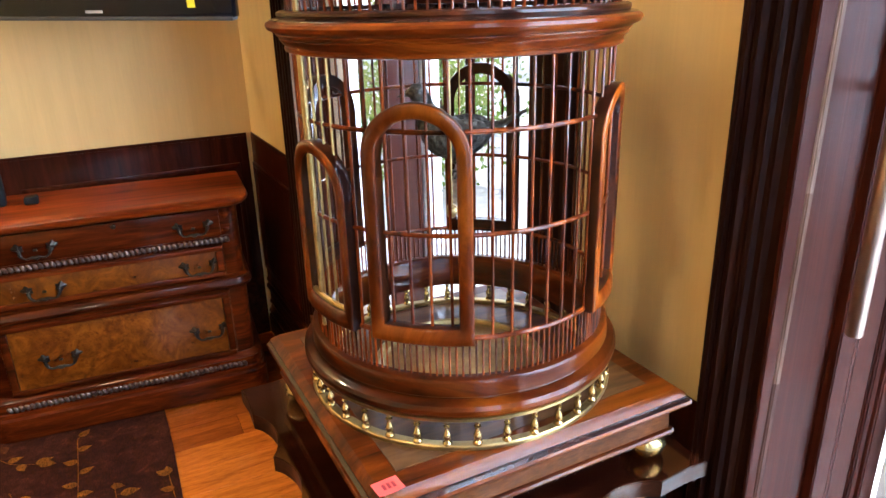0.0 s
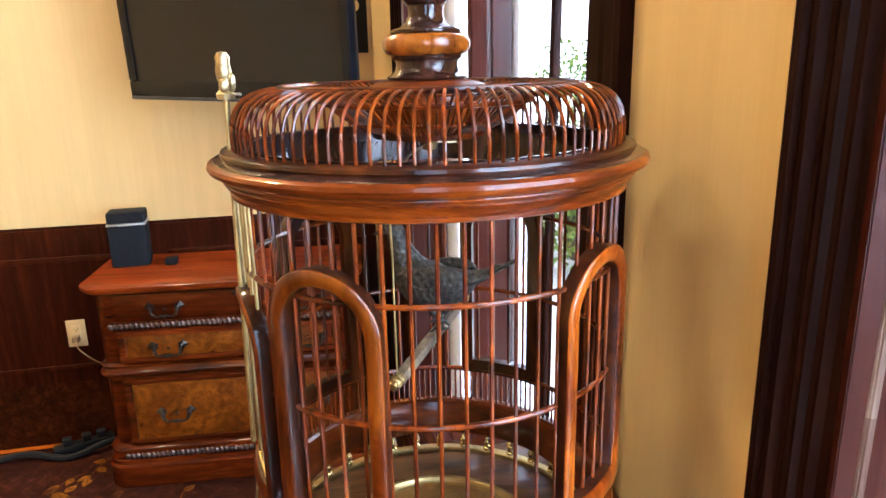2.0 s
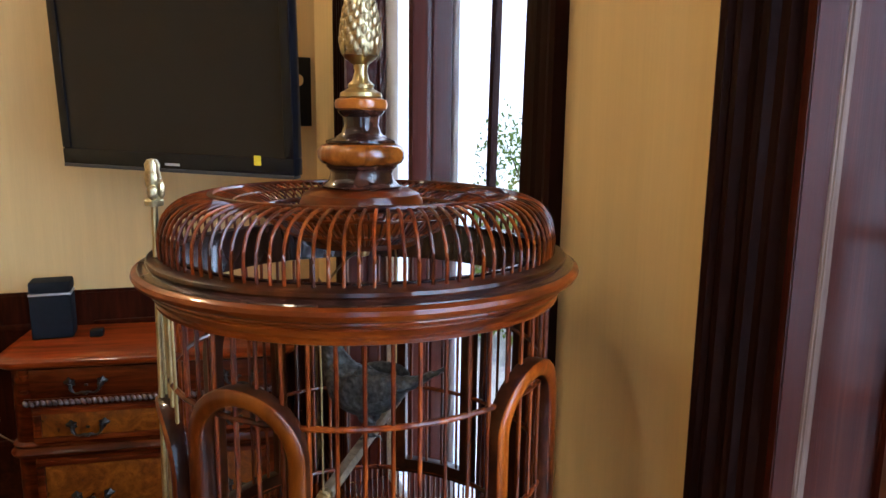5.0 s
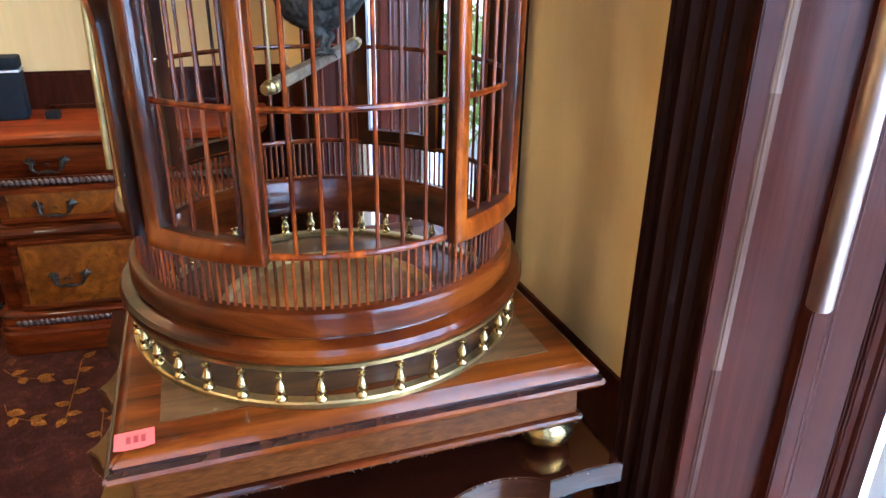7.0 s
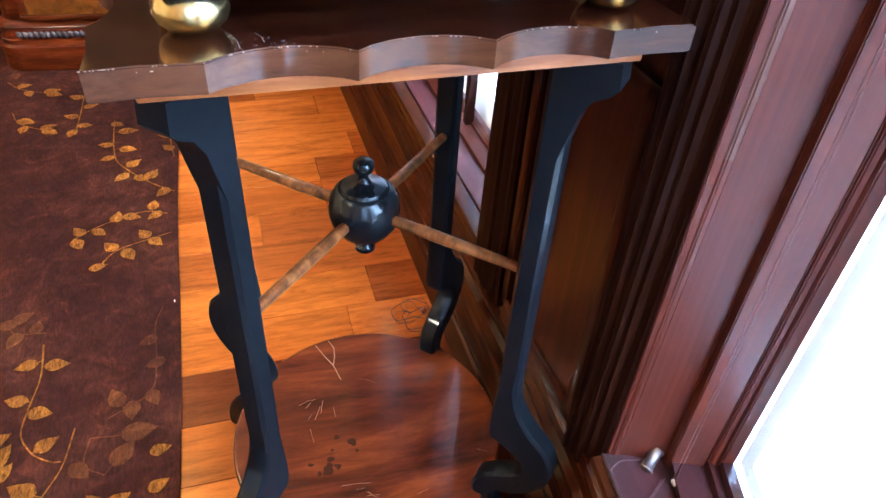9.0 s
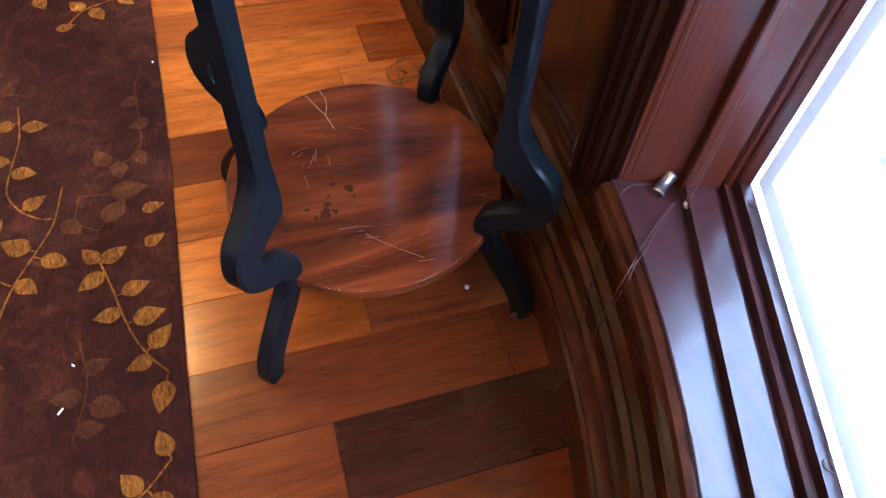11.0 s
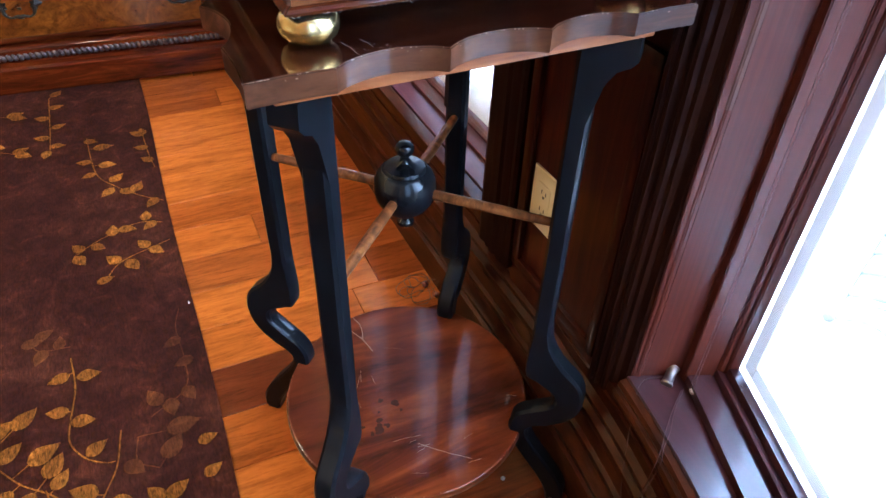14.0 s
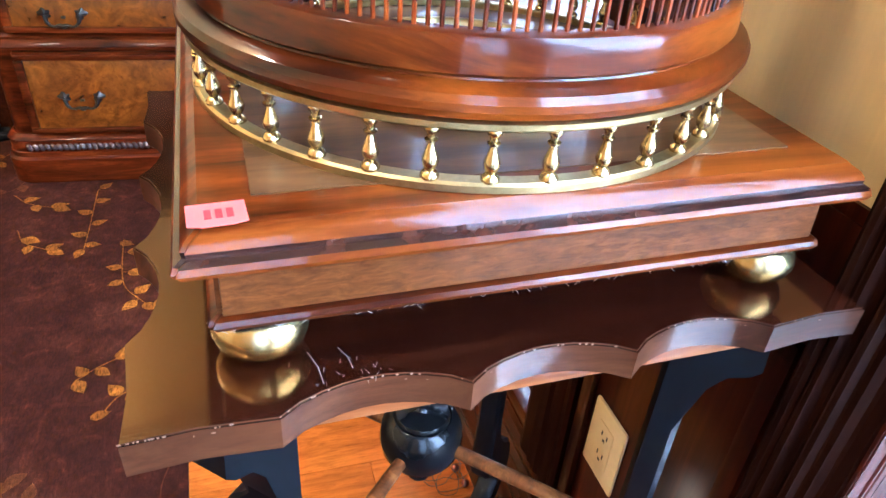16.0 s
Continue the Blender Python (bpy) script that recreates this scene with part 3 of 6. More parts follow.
far_jamb(FAR1, 1)
far_jamb(FAR0, -1)
MUL = 0.81
prism([rw(*q) for q in ((0.028, MUL + 0.004), (0.060, MUL), (0.062, MUL + 0.006), (0.070, MUL + 0.006), (0.073, MUL - 0.001), (0.118, MUL - 0.004),
                        (0.118, MUL + 0.044), (0.073, MUL + 0.042), (0.028, MUL + 0.038))], SILL, HEAD, FRAME_RED, "mullion", window_1)
prism([rw(*q) for q in ((0.084, 0.533), (0.084, 0.551), (0.102, 0.551), (0.102, 0.533))], SILL, HEAD, CASING, "glazing_bar", window_1, lean=(0.026, 0.0005))
bm = bmesh.new()
box(bm, (0.0165, FAR0 - 0.03, SILL - 0.03), (0.125, FAR1 + 0.03, SILL), 0.002, RW)
part("sill", bm, SILL_RED, window_1)
bm = bmesh.new()
box(bm, (-0.016, FAR0 - 0.03, SILL - 0.028), (0.0155, FAR1 + 0.03, SILL - 0.003), 0.005, RW)
box(bm, (-0.009, FAR0 - 0.03, SILL - 0.045), (0.002, FAR1 + 0.03, SILL - 0.0285), 0.004, RW)
part("sill_nose", bm, BASEBOARD, window_1, "dark moulded sill nose")
for y0, y1, stile in ((FAR0 + 0.02, MUL - 0.003, 0.025), (MUL + 0.043, FAR1 - 0.02, 0.15)):
    bm = bmesh.new()
    box(bm, (0.064, y0, SILL), (0.123, y1, SILL + 0.010), 0.003, RW)
    box(bm, (0.096, y0, SILL + 0.009), (0.121, y1, SILL + 0.016), 0.003, RW)
    part("bottom_rail", bm, FRAME_RED, window_1)
    bm = block((0.106, y0, SILL + 0.012), (0.112, y1, HEAD))
    bmesh.ops.transform(bm, matrix=RW, verts=bm.verts)
    pane = part("pane", bm, GLASS, window_1, smooth=False)
    pane.visible_shadow = False
    bm = bmesh.new()
    box(bm, (0.126, y0 - 0.01, SILL + 0.02), (0.16, y1 + 0.01, SILL + 0.09), 0.003, RW)
    box(bm, (0.126, y1 - stile, SILL + 0.09), (0.16, y1 + 0.01, HEAD), 0.003, RW)
    if stile < 0.1:
        box(bm, (0.128, MUL + 0.008, SILL + 0.09), (0.16, MUL + 0.085, HEAD), 0.003, RW)
    part("outer_frame", bm, FRAME_WHITE, window_1, "white painted outer storm frame")
bm = bmesh.new()
box(bm, (0.0, FAR0, HEAD - 0.02), (0.13, FAR1, HEAD + 0.02), 0, RW)
part("head", bm, FRAME_RED, window_1)


LEAN = 0.023  # the old frame leans outwards over its height


# windows of the bay: flat frames set behind the curved wall
def bay_window(name, origin, along, width, handle):
    o, a = Vector((*origin, 0)), Vector((*along, 0)).normalized()
    n = Vector((-a.y, a.x, 0))
    if n.dot(o - ARC_C) < 0:
        n = -n
    w = structure(new(name), "tall mahogany bay window with bright daylight behind", "window")

    def at(d, s):
        p = o + n * d + a * s
        return (p.x, p.y)

    chain = [(0.0, 0.0), (0.070, 0.004), (0.072, 0.017), (0.112, 0.020), (0.1135, 0.0165), (0.1165, 0.0165), (0.118, 0.021), (0.124, 0.0225), (0.126, 0.019), (0.129, 0.024), (0.146, 0.027), (0.150, 0.0), (0.150, -0.03), (0.0, -0.03)]
    prism([at(d, s) for d, s in chain], 0.352, HEAD, FRAME_RED, "jamb", w)
    prism([at(d, width - s) for d, s in chain], 0.352, HEAD, FRAME_RED, "jamb", w)
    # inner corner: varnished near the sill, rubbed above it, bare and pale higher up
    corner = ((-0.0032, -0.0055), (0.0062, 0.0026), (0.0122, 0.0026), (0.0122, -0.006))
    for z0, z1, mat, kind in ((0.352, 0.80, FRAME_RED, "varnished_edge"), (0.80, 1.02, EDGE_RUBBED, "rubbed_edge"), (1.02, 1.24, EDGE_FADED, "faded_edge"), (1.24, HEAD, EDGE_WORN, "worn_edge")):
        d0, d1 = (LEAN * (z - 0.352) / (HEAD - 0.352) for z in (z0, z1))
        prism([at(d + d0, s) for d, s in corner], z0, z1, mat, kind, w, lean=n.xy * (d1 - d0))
    prism([at(0.0120, 0.0005), at(0.0134, 0.0016), at(0.0134, -0.006), at(0.0120, -0.006)], 0.352, HEAD, EBONY, "crack", w, "dark open joint", n.xy * LEAN)
    # sill and bottom rail follow the curve on the room side and the flat glass outside
    rows, noses = [], []
    for i in range(25):
        s = width * i / 24
        p = o + a * s
        r = (p - ARC_C).normalized()
        inner = ARC_C + r * (ARC_R + 0.003)
        noses.append([(inner + r * q, z) for q, z in ((0.0, 0.318), (-0.011, 0.322), (-0.014, 0.330), (-0.012, 0.340), (-0.007, 0.343), (-0.009, 0.349), (-0.006, 0.356), (0.0, 0.3575), (0.006, 0.3580), (0.006, 0.318))])
        rows.append([(inner + r * 0.0045, 0.325), (inner + r * 0.0045, 0.3600), (inner + r * 0.0060, 0.3622), (inner + r * 0.0085, 0.3622), (inner + r * 0.0095, 0.3603)]
                    + [(o + n * d + a * s, z) for d, z in ((0.074, 0.360), (0.0745, 0.375), (0.108, 0.3765), (0.110, 0.372), (0.115, 0.372), (0.1165, 0.384), (0.121, 0.3855), (0.123, 0.380), (0.128, 0.380), (0.130, 0.393), (0.146, 0.3945), (0.150, 0.30))])
    for name, line, mat in (("sill", rows, SILL_RED), ("sill_nose", noses, BASEBOARD)):
        bm = bmesh.new()
        vs = [[bm.verts.new((q.x, q.y, z)) for q, z in row] for row in line]
        for u, v in zip(vs, vs[1:]):
            for i in range(len(u)):
                j = (i + 1) % len(u)
                bm.faces.new((u[i], u[j], v[j], v[i]))
        bm.faces.new(vs[0])
        bm.faces.new(vs[-1])
        bmesh.ops.recalc_face_normals(bm, faces=bm.faces)
        part(name, bm, mat, w, angle=22)
    bm = bmesh.new()
    c0, c1 = Vector((*at(0.14, 0.02), 0)), Vector((*at(0.14, width - 0.02), 0))
    q = [bm.verts.new((c0.x, c0.y, 0.39)), bm.verts.new((c1.x, c1.y, 0.39)), bm.verts.new((c1.x, c1.y, HEAD)), bm.verts.new((c0.x, c0.y, HEAD))]
    f = bm.faces.new(q)
    g = bmesh.ops.extrude_face_region(bm, geom=[f])
    bmesh.ops.translate(bm, verts=[e for e in g["geom"] if isinstance(e, bmesh.types.BMVert)], vec=n * 0.006)
    bmesh.ops.recalc_face_normals(bm, faces=bm.faces)
    pane = part("pane", bm, GLASS, w, smooth=False)
    pane.visible_shadow = False
    prism([at(0.0, -0.03), at(0.0, width + 0.03), at(0.15, width + 0.03), at(0.15, -0.03)], HEAD, HEAD + 0.06, FRAME_RED, "head", w)
    for s in (0.055, width / 2):
        c = at(0.138, s)
        part("screw_plug", lathe([(0, 0.3951), (0.0052, 0.3951), (0.0062, 0.3946), (0.0062, 0.394)], 20, m=Matrix.Translation((c[0], c[1], 0))), SILL_RED, w, "round wooden screw plug")
    # pale outer frame close to the glass
    for s0, s1, z0, z1 in ((0.026, 0.050, 0.40, HEAD), (width - 0.050, width - 0.026, 0.40, HEAD), (0.050, width - 0.050, 0.40, 0.424)):
        prism([at(0.152, s0), at(0.152, s1), at(0.18, s1), at(0.18, s0)], z0, z1, FRAME_WHITE, "outer_frame", w, "white painted outer storm frame")
    if handle:
        pull = thing("door_pull", "long satin bronze bar pull on the window stile", "handle")
        h0 = Vector((*at(0.050, 0.058), 0))
        bm = lathe([(0, 1.106), (0.0075, 1.1065), (0.0085, 1.108), (0.0085, 1.50), (0.0075, 1.5015), (0, 1.502)], 20, m=Matrix.Translation(h0))
        part("bar", bm, SATIN, pull)
        for z in (1.34, 1.46):
            bm = tube([h0 + Vector((0, 0, z)), h0 + Vector((0, 0, z)) + n * 0.03 - a * 0.036], 0.005, 12)
            part("standoff", bm, SATIN, pull)
    return at


WIN_W = 0.70
at2 = bay_window("window_2", (0.262, -0.242), (-0.32, -0.947), WIN_W, True)
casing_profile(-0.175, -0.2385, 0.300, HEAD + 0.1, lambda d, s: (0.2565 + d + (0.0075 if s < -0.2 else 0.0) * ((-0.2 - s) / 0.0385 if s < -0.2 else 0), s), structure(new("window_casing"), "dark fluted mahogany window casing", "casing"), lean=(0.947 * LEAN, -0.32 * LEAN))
end = Vector((*at2(0, WIN_W), 0)) - ARC_C
a_end = math.degrees(math.atan2(end.y, end.x))
W3A, W3B = arc(a_end - 5.0, ARC_R + 0.017), arc(a_end - 33.0, ARC_R + 0.017)
at3 = bay_window("window_3", W3A.xy, (W3B - W3A).xy, (W3B - W3A).length, False)


def bay_wall(a0, a1, z0, z1, name, mat=WALL_PAINT):
    k = max(2, int(abs(a1 - a0) / 2))
    sec = [(ARC_R, z0), (ARC_R + 0.16, z0), (ARC_R + 0.16, z1), (ARC_R, z1)]
    bm = bmesh.new()
    rings = []
    for i in range(k + 1):
        a = a0 + (a1 - a0) * i / k
        rings.append([bm.verts.new(arc(a, r, z)) for r, z in sec])
    for u, v in zip(rings, rings[1:]):
        for i in range(4):
            bm.faces.new((u[i], u[(i + 1) % 4], v[(i + 1) % 4], v[i]))
    bm.faces.new(rings[0])
    bm.faces.new(rings[-1])
    bmesh.ops.recalc_face_normals(bm, faces=bm.faces)
    return part(name, bm, mat, wall_bay)


wall_bay = structure(new("wall_bay"), "curved ochre bay wall with tall windows", "wall")
bay_wall(0, -95, -0.05, 0.325, "wall_under_windows", WAINSCOT)
bay_wall(0, -95, HEAD + 0.06, CEIL, "wall_over_windows")
bay_wall(a_end - 0.5, a_end - 4.4, 0.325, HEAD + 0.06, "pier")
bay_wall(a_end - 33.5, -95, 0.325, HEAD + 0.06, "pier")

# plain walls and ceiling that close the room
bm = block((-3.3, -1.86, -0.05), (-1.15, -1.70, CEIL))
structure(part("wall_front", bm, WALL_PAINT, smooth=False), "ochre yellow painted wall", "wall")
bm = block((-3.46, -1.86, -0.05), (-3.3, BACK + 0.16, CEIL))
structure(part("wall_left", bm, WALL_PAINT, smooth=False), "ochre yellow painted wall", "wall")
bm = block((-3.46, -1.9, CEIL), (0.7, BACK + 0.16, CEIL + 0.1))
structure(part("ceiling", bm, CEILING, smooth=False), "plain off-white ceiling", "ceiling")

# daylight of the open sky above the garden, falling in through the windows
g0 = Vector((*at2(0.95, WIN_W / 2 - 0.5), 1.80))
window_light("near_window_daylight", g0, (-0.5, 0.05, 0.75), 3.6, 2.3, 350, (0.72, 0.86, 1.0))
g3 = Vector((*at3(0.95, 0.36), 1.70))
window_light("side_window_daylight", g3, (-0.3, 0.1, 0.8), 1.8, 2.0, 55, (0.66, 0.83, 1.0))
g2 = RW @ Vector((1.1, 0.85, 2.35))
window_light("far_window_daylight", g2, (-0.9, 1.0, 0.7), 2.4, 1.8, 26, (0.82, 0.91, 1.0))

# recessed warm downlights in the ceiling
for x, y in ((-1.26, -0.75), (-1.26, 2.0), (-2.4, -0.75), (-2.4, 2.0)):
    dl = thing("ceiling_downlight", "recessed warm ceiling downlight with a white trim ring", "ceiling light", pose(x, y, CEIL), "ceiling downlights")
    part("trim", lathe([(0.112, -0.001), (0.140, -0.001), (0.142, -0.006), (0.122, -0.010), (0.112, -0.004)], 40, closed=True), FRAME_WHITE, dl)
    part("lens", lathe([(0, -0.003), (0.112, -0.003)], 40), plain("lamp_lens", (1.0, 0.70, 0.38), 0.4, emit=6.0), dl)
    lamp = window_light("downlight", (x, y, CEIL - 0.02), (x, y + 0.001, 0), 0.22, 0.22, 32.0 if y > 0 else 15.0, (1.0, 0.78, 0.46))
    lamp.data.shape = "DISK"


# ---- table under the cage ----
TT = pose(0.0008, 0.003, 0, 0, 0, 1.0)
table = thing("side_table", "tall side table with scalloped top and black curved legs", "table", TT)


def scalloped(half, z0, z1):
    """A square board whose four edges carry three shallow hollows between cusps."""
    side = []
    cusp = (-0.150, -0.048, 0.054, 0.151)
    side += [(-half, 0.0), (-0.19, -0.002)]
    for a, b in zip(cusp, cusp[1:]):
        for k in range(9):
            f = k / 9
            side.append((a + (b - a) * f, -0.016 * math.sin(math.pi * f) ** 0.8 if 0 < f else 0.001))
    side += [(cusp[-1], 0.001), (0.19, -0.002)]
    pts = []
    for q in range(4):
        r = Matrix.Rotation(radians(90 * q), 2)
        for x, d in side:
            pts.append(r @ Vector((x, -half - d)))
    bm = bmesh.new()
    f = bm.faces.new([bm.verts.new((p.x, p.y, z0)) for p in pts])
    g = bmesh.ops.extrude_face_region(bm, geom=[f])
    bmesh.ops.translate(bm, verts=[e for e in g["geom"] if isinstance(e, bmesh.types.BMVert)], vec=(0, 0, z1 - z0))
    bmesh.ops.recalc_face_normals(bm, faces=bm.faces)
    flat = [e for e in bm.edges if abs(e.verts[0].co.z - e.verts[1].co.z) < 1e-5]
    bmesh.ops.bevel(bm, geom=flat, offset=0.0012, segments=2, affect="EDGES")
    return bm


TOP = 0.907
top = part("tabletop", scalloped(0.2245, TOP - 0.023, TOP), TABLE_WOOD, table, "dark glossy scalloped tabletop", angle=25)
top.matrix_basis = pose(-0.0005, 0.0065, 0, 0, 0, 0.57)
top.data.materials.append(EDGE_WOOD)
for f in top.data.polygons:
    if abs(f.normal.z) < 0.5:
        f.material_index = 1
part("under_board", block((-0.197, -0.197, TOP - 0.037), (0.197, 0.197, TOP - 0.0235), 0.002), UNDER_WOOD, table, "lighter brown board under the top")
LEG_OUT = [(.231, .870), (.231, .42), (.237, .386), (.259, .351), (.288, .322), (.299, .290), (.296, .258), (.281, .230), (.255, .207), (.230, .192), (.222, .174), (.231, .148), (.251, .118), (.275, .085), (.296, .050), (.304, .020), (.302, .0005)]
LEG_IN = [(.205, .870), (.205, .42), (.203, .322), (.221, .306), (.245, .292), (.256, .277), (.253, .259), (.237, .244), (.214, .228), (.196, .209), (.189, .180), (.198, .142), (.216, .110), (.241, .075), (.262, .040), (.271, .015), (.273, .0005)]


def table_leg():
    """One leg in the x-z plane, x away from the table's middle: a square bar, an S bend at the shelf and a splayed foot."""
    out = [Vector((0.231, 0, 0.870))] + spline([(0.231, 0, 0.455)] + [(x, 0, z) for x, z in LEG_OUT[1:]], 5)
    inn = [Vector((0.205, 0, 0.870))] + spline([(0.205, 0, 0.470)] + [(x, 0, z) for x, z in LEG_IN[1:]], 5)
    bm = bmesh.new()
    rings = []
    for p, q in zip(out, inn):
        w, c = (0.0155, 0.0045) if p.z > 0.16 else (0.0148, 0.004)
        d = (p - q).normalized()
        rings.append([bm.verts.new(v) for v in (q + d * c + Vector((0, -w, 0)), p - d * c + Vector((0, -w, 0)), p + Vector((0, -w + c, 0)), p + Vector((0, w - c, 0)),
                                                p - d * c + Vector((0, w, 0)), q + d * c + Vector((0, w, 0)), q + Vector((0, w - c, 0)), q + Vector((0, -w + c, 0)))])
    for u, v in zip(rings, rings[1:]):
        for i in range(8):
            bm.faces.new((u[i], u[(i + 1) % 8], v[(i + 1) % 8], v[i]))
    bm.faces.new(rings[0])
    bm.faces.new(rings[-1])
    # bracket at the top
    out = [(0.226, 0.870), (0.268, 0.870), (0.270, 0.846), (0.263, 0.838), (0.250, 0.831), (0.240, 0.815), (0.2325, 0.785), (0.226, 0.76)]
    f = bm.faces.new([bm.verts.new((x, -0.0155, z)) for x, z in out])
    g = bmesh.ops.extrude_face_region(bm, geom=[f])
    bmesh.ops.translate(bm, verts=[e for e in g["geom"] if isinstance(e, bmesh.types.BMVert)], vec=(0, 0.031, 0))
    bmesh.ops.recalc_face_normals(bm, faces=bm.faces)
    return bm


leg = part("leg", table_leg(), BLACK, table, "black lacquered leg with an S bend", angle=40)
leg.matrix_basis = pose(0, 0, 0, 0, 0, 45)
for q in (135, 225, 315):
    o = leg.copy()
    scene.collection.objects.link(o)
    o.matrix_basis = pose(0, 0, 0, 0, 0, q)
part("shelf", lathe([(0, 0.1485), (0.200, 0.1485), (0.206, 0.1485), (0.209, 0.150), (0.211, 0.154), (0.211, 0.166), (0.2098, 0.1690), (0.2078, 0.1700), (0.2060, 0.1700), (0.12, 0.170), (0, 0.170)], 96), SHELF_WOOD, table, "scratched reddish round lower shelf", angle=30)
# pale scratches and dark stains in the shelf's varnish, chips on the rims
SCRATCH = plain("bare_wood_scratch", (0.22, 0.115, 0.07), 0.7)
STAIN = plain("dark_stain", (0.022, 0.0055, 0.0018), 0.5)
STAIN.node_tree.nodes["Principled BSDF"].inputs["Specular IOR Level"].default_value = 0.05
rnd = random.Random(31)
bm = bmesh.new()
lines = [[(-0.0535, 0.198), (-0.0419, 0.168), (-0.031, 0.144), (-0.0243, 0.110)], [(-0.029, 0.203), (-0.0231, 0.184), (-0.025, 0.165), (-0.031, 0.144)],
         [(-0.1009, 0.072), (-0.0859, 0.079), (-0.0734, 0.0785)], [(-0.0914, 0.064), (-0.0814, 0.074)], [(-0.0915, 0.0395), (-0.0842, 0.050)], [(-0.0671, 0.0627), (-0.0799, 0.0386)],
         [(-0.0611, 0.074), (-0.0688, 0.048)], [(-0.0468, 0.055), (-0.0476, 0.035)], [(-0.0905, 0.0247), (-0.088, -0.0046)], [(-0.027, -0.1088), (-0.0107, -0.126), (0.0141, -0.1487), (0.0424, -0.172)],
         [(0.0335, -0.176), (0.0458, -0.177), (0.0557, -0.178)], [(-0.0021, 0.1075), (0.0162, 0.100), (0.0309, 0.0898)]]
for k in range(8):
    a, r = rnd.uniform(-2.2, -0.4), rnd.uniform(0.10, 0.19)
    x, y = r * math.cos(a), r * math.sin(a)
    lines.append([(x, y), (x + rnd.uniform(0.008, 0.03), y + rnd.uniform(-0.012, 0.004))])
for k, ln in enumerate(lines):
    w = 0.0006 if k < 2 else rnd.uniform(0.00012, 0.00030)
    tube([(x, y, 0.1700) for x, y in ln], w, 4, bm)
part("scratches", bm, SCRATCH, table, "pale scratches in the varnish")["kind"] = "stuff"
bm = bmesh.new()
for x, y, r in ((-0.031, -0.017, 0.0070), (-0.052, -0.004, 0.0050), (-0.069, -0.041, 0.0055), (-0.075, -0.059, 0.0090), (-0.059, -0.057, 0.0052), (-0.100, -0.043, 0.0042), (-0.140, -0.050, 0.0080),
                (-0.113, -0.072, 0.0042), (-0.1335, -0.072, 0.0050), (-0.089, -0.0625, 0.0040), (-0.026, -0.036, 0.0028), (-0.063, -0.025, 0.0025)):
    for k in range(3):
        q = r * (1.0 if k == 0 else 0.55)
        m = Matrix.Translation((x + k * rnd.uniform(-0.5, 0.5) * r, y + k * rnd.uniform(-0.5, 0.5) * r, 0.00004 * k)) @ pose(0, 0, 0, 0, 0, rnd.uniform(0, 180)) @ Matrix.Diagonal((1.1, rnd.uniform(0.7, 0.95), 1, 1))
        lathe([(0, 0.17012), (q * 0.8, 0.17012), (q, 0.1699)], 12, bm, m)
part("stains", bm, STAIN, table, "small dark stains")["kind"] = "stuff"
bm = bmesh.new()
for k in range(70):
    a = rnd.uniform(0, 6.28)
    s = rnd.uniform(0.0005, 0.0017)
    ball(bm, (0.2088 * math.cos(a), 0.2088 * math.sin(a), 0.1690), 1.0, 6, 4, (s, s, 0.0006), pose(0, 0, 0, 0, 0, math.degrees(a)))
part("chips", bm, SCRATCH, table, "pale chips along the worn rims")["kind"] = "stuff"
bm = bmesh.new()
CUSP = (-0.150, -0.048, 0.054, 0.151)
for k in range(70):
    x = -0.2245 + 0.449 * rnd.random() ** 1.7
    span = [(a, b) for a, b in zip(CUSP, CUSP[1:]) if a <= x < b]
    d = -0.016 * math.sin(math.pi * (x - span[0][0]) / (span[0][1] - span[0][0])) ** 0.8 if span else -0.001
    s = rnd.uniform(0.00025, 0.0007)
    ball(bm, top.matrix_basis @ Vector((x, -0.2245 - d + 0.0003, TOP - rnd.choice((0.0006, 0.0006, 0.0005, 0.004)))), 1.0, 6, 4, (s * rnd.uniform(1, 2.2), 0.0005, 0.0005))
part("edge_chips", bm, plain("edge_chip_wood", (0.13, 0.078, 0.055), 0.7), table, "pale chips along the scalloped edge")["kind"] = "stuff"
bm = bmesh.new()
for k in range(26):
    x, y = -0.108 + rnd.gauss(0, 0.016), -0.192 + rnd.gauss(0, 0.008)
    if y > -0.205:
        tube([(x, y, TOP), (x + rnd.uniform(-0.002, 0.002), y - rnd.uniform(0.0008, 0.004), TOP)], rnd.uniform(0.00007, 0.00015), 4, bm)
for x, n in ((-0.129, 0.026), (-0.112, 0.018)):
    tube([(x, -0.176, TOP), (x + 0.004, -0.176 - n * 0.5, TOP), (x + 0.005, -0.176 - n, TOP)], 0.00028, 4, bm)
part("top_scratches", bm, plain("dusty_scratch", (0.10, 0.085, 0.085), 0.8), table, "dusty pale scratches beside the brass foot")["kind"] = "stuff"
hub = part("hub", lathe([(0, 0.543), (0.008, 0.5435), (0.0125, 0.548), (0.0122, 0.553), (0.0075, 0.558), (0.0085, 0.562), (0.018, 0.567), (0.031, 0.577), (0.0405, 0.592), (0.0435, 0.608), (0.0415, 0.624),
                         (0.036, 0.6345), (0.0305, 0.6385), (0.0290, 0.6370), (0.0288, 0.6395), (0.0270, 0.6425), (0.0190, 0.6450), (0.0100, 0.6475), (0.0066, 0.6515), (0.0058, 0.6575), (0.0075, 0.6605), (0.0112, 0.6635), (0.0128, 0.6690), (0.0118, 0.6745), (0.0075, 0.6785), (0, 0.6795)], 40),
           BLACK_GLOSS, table, "turned black hub with a knob finial")
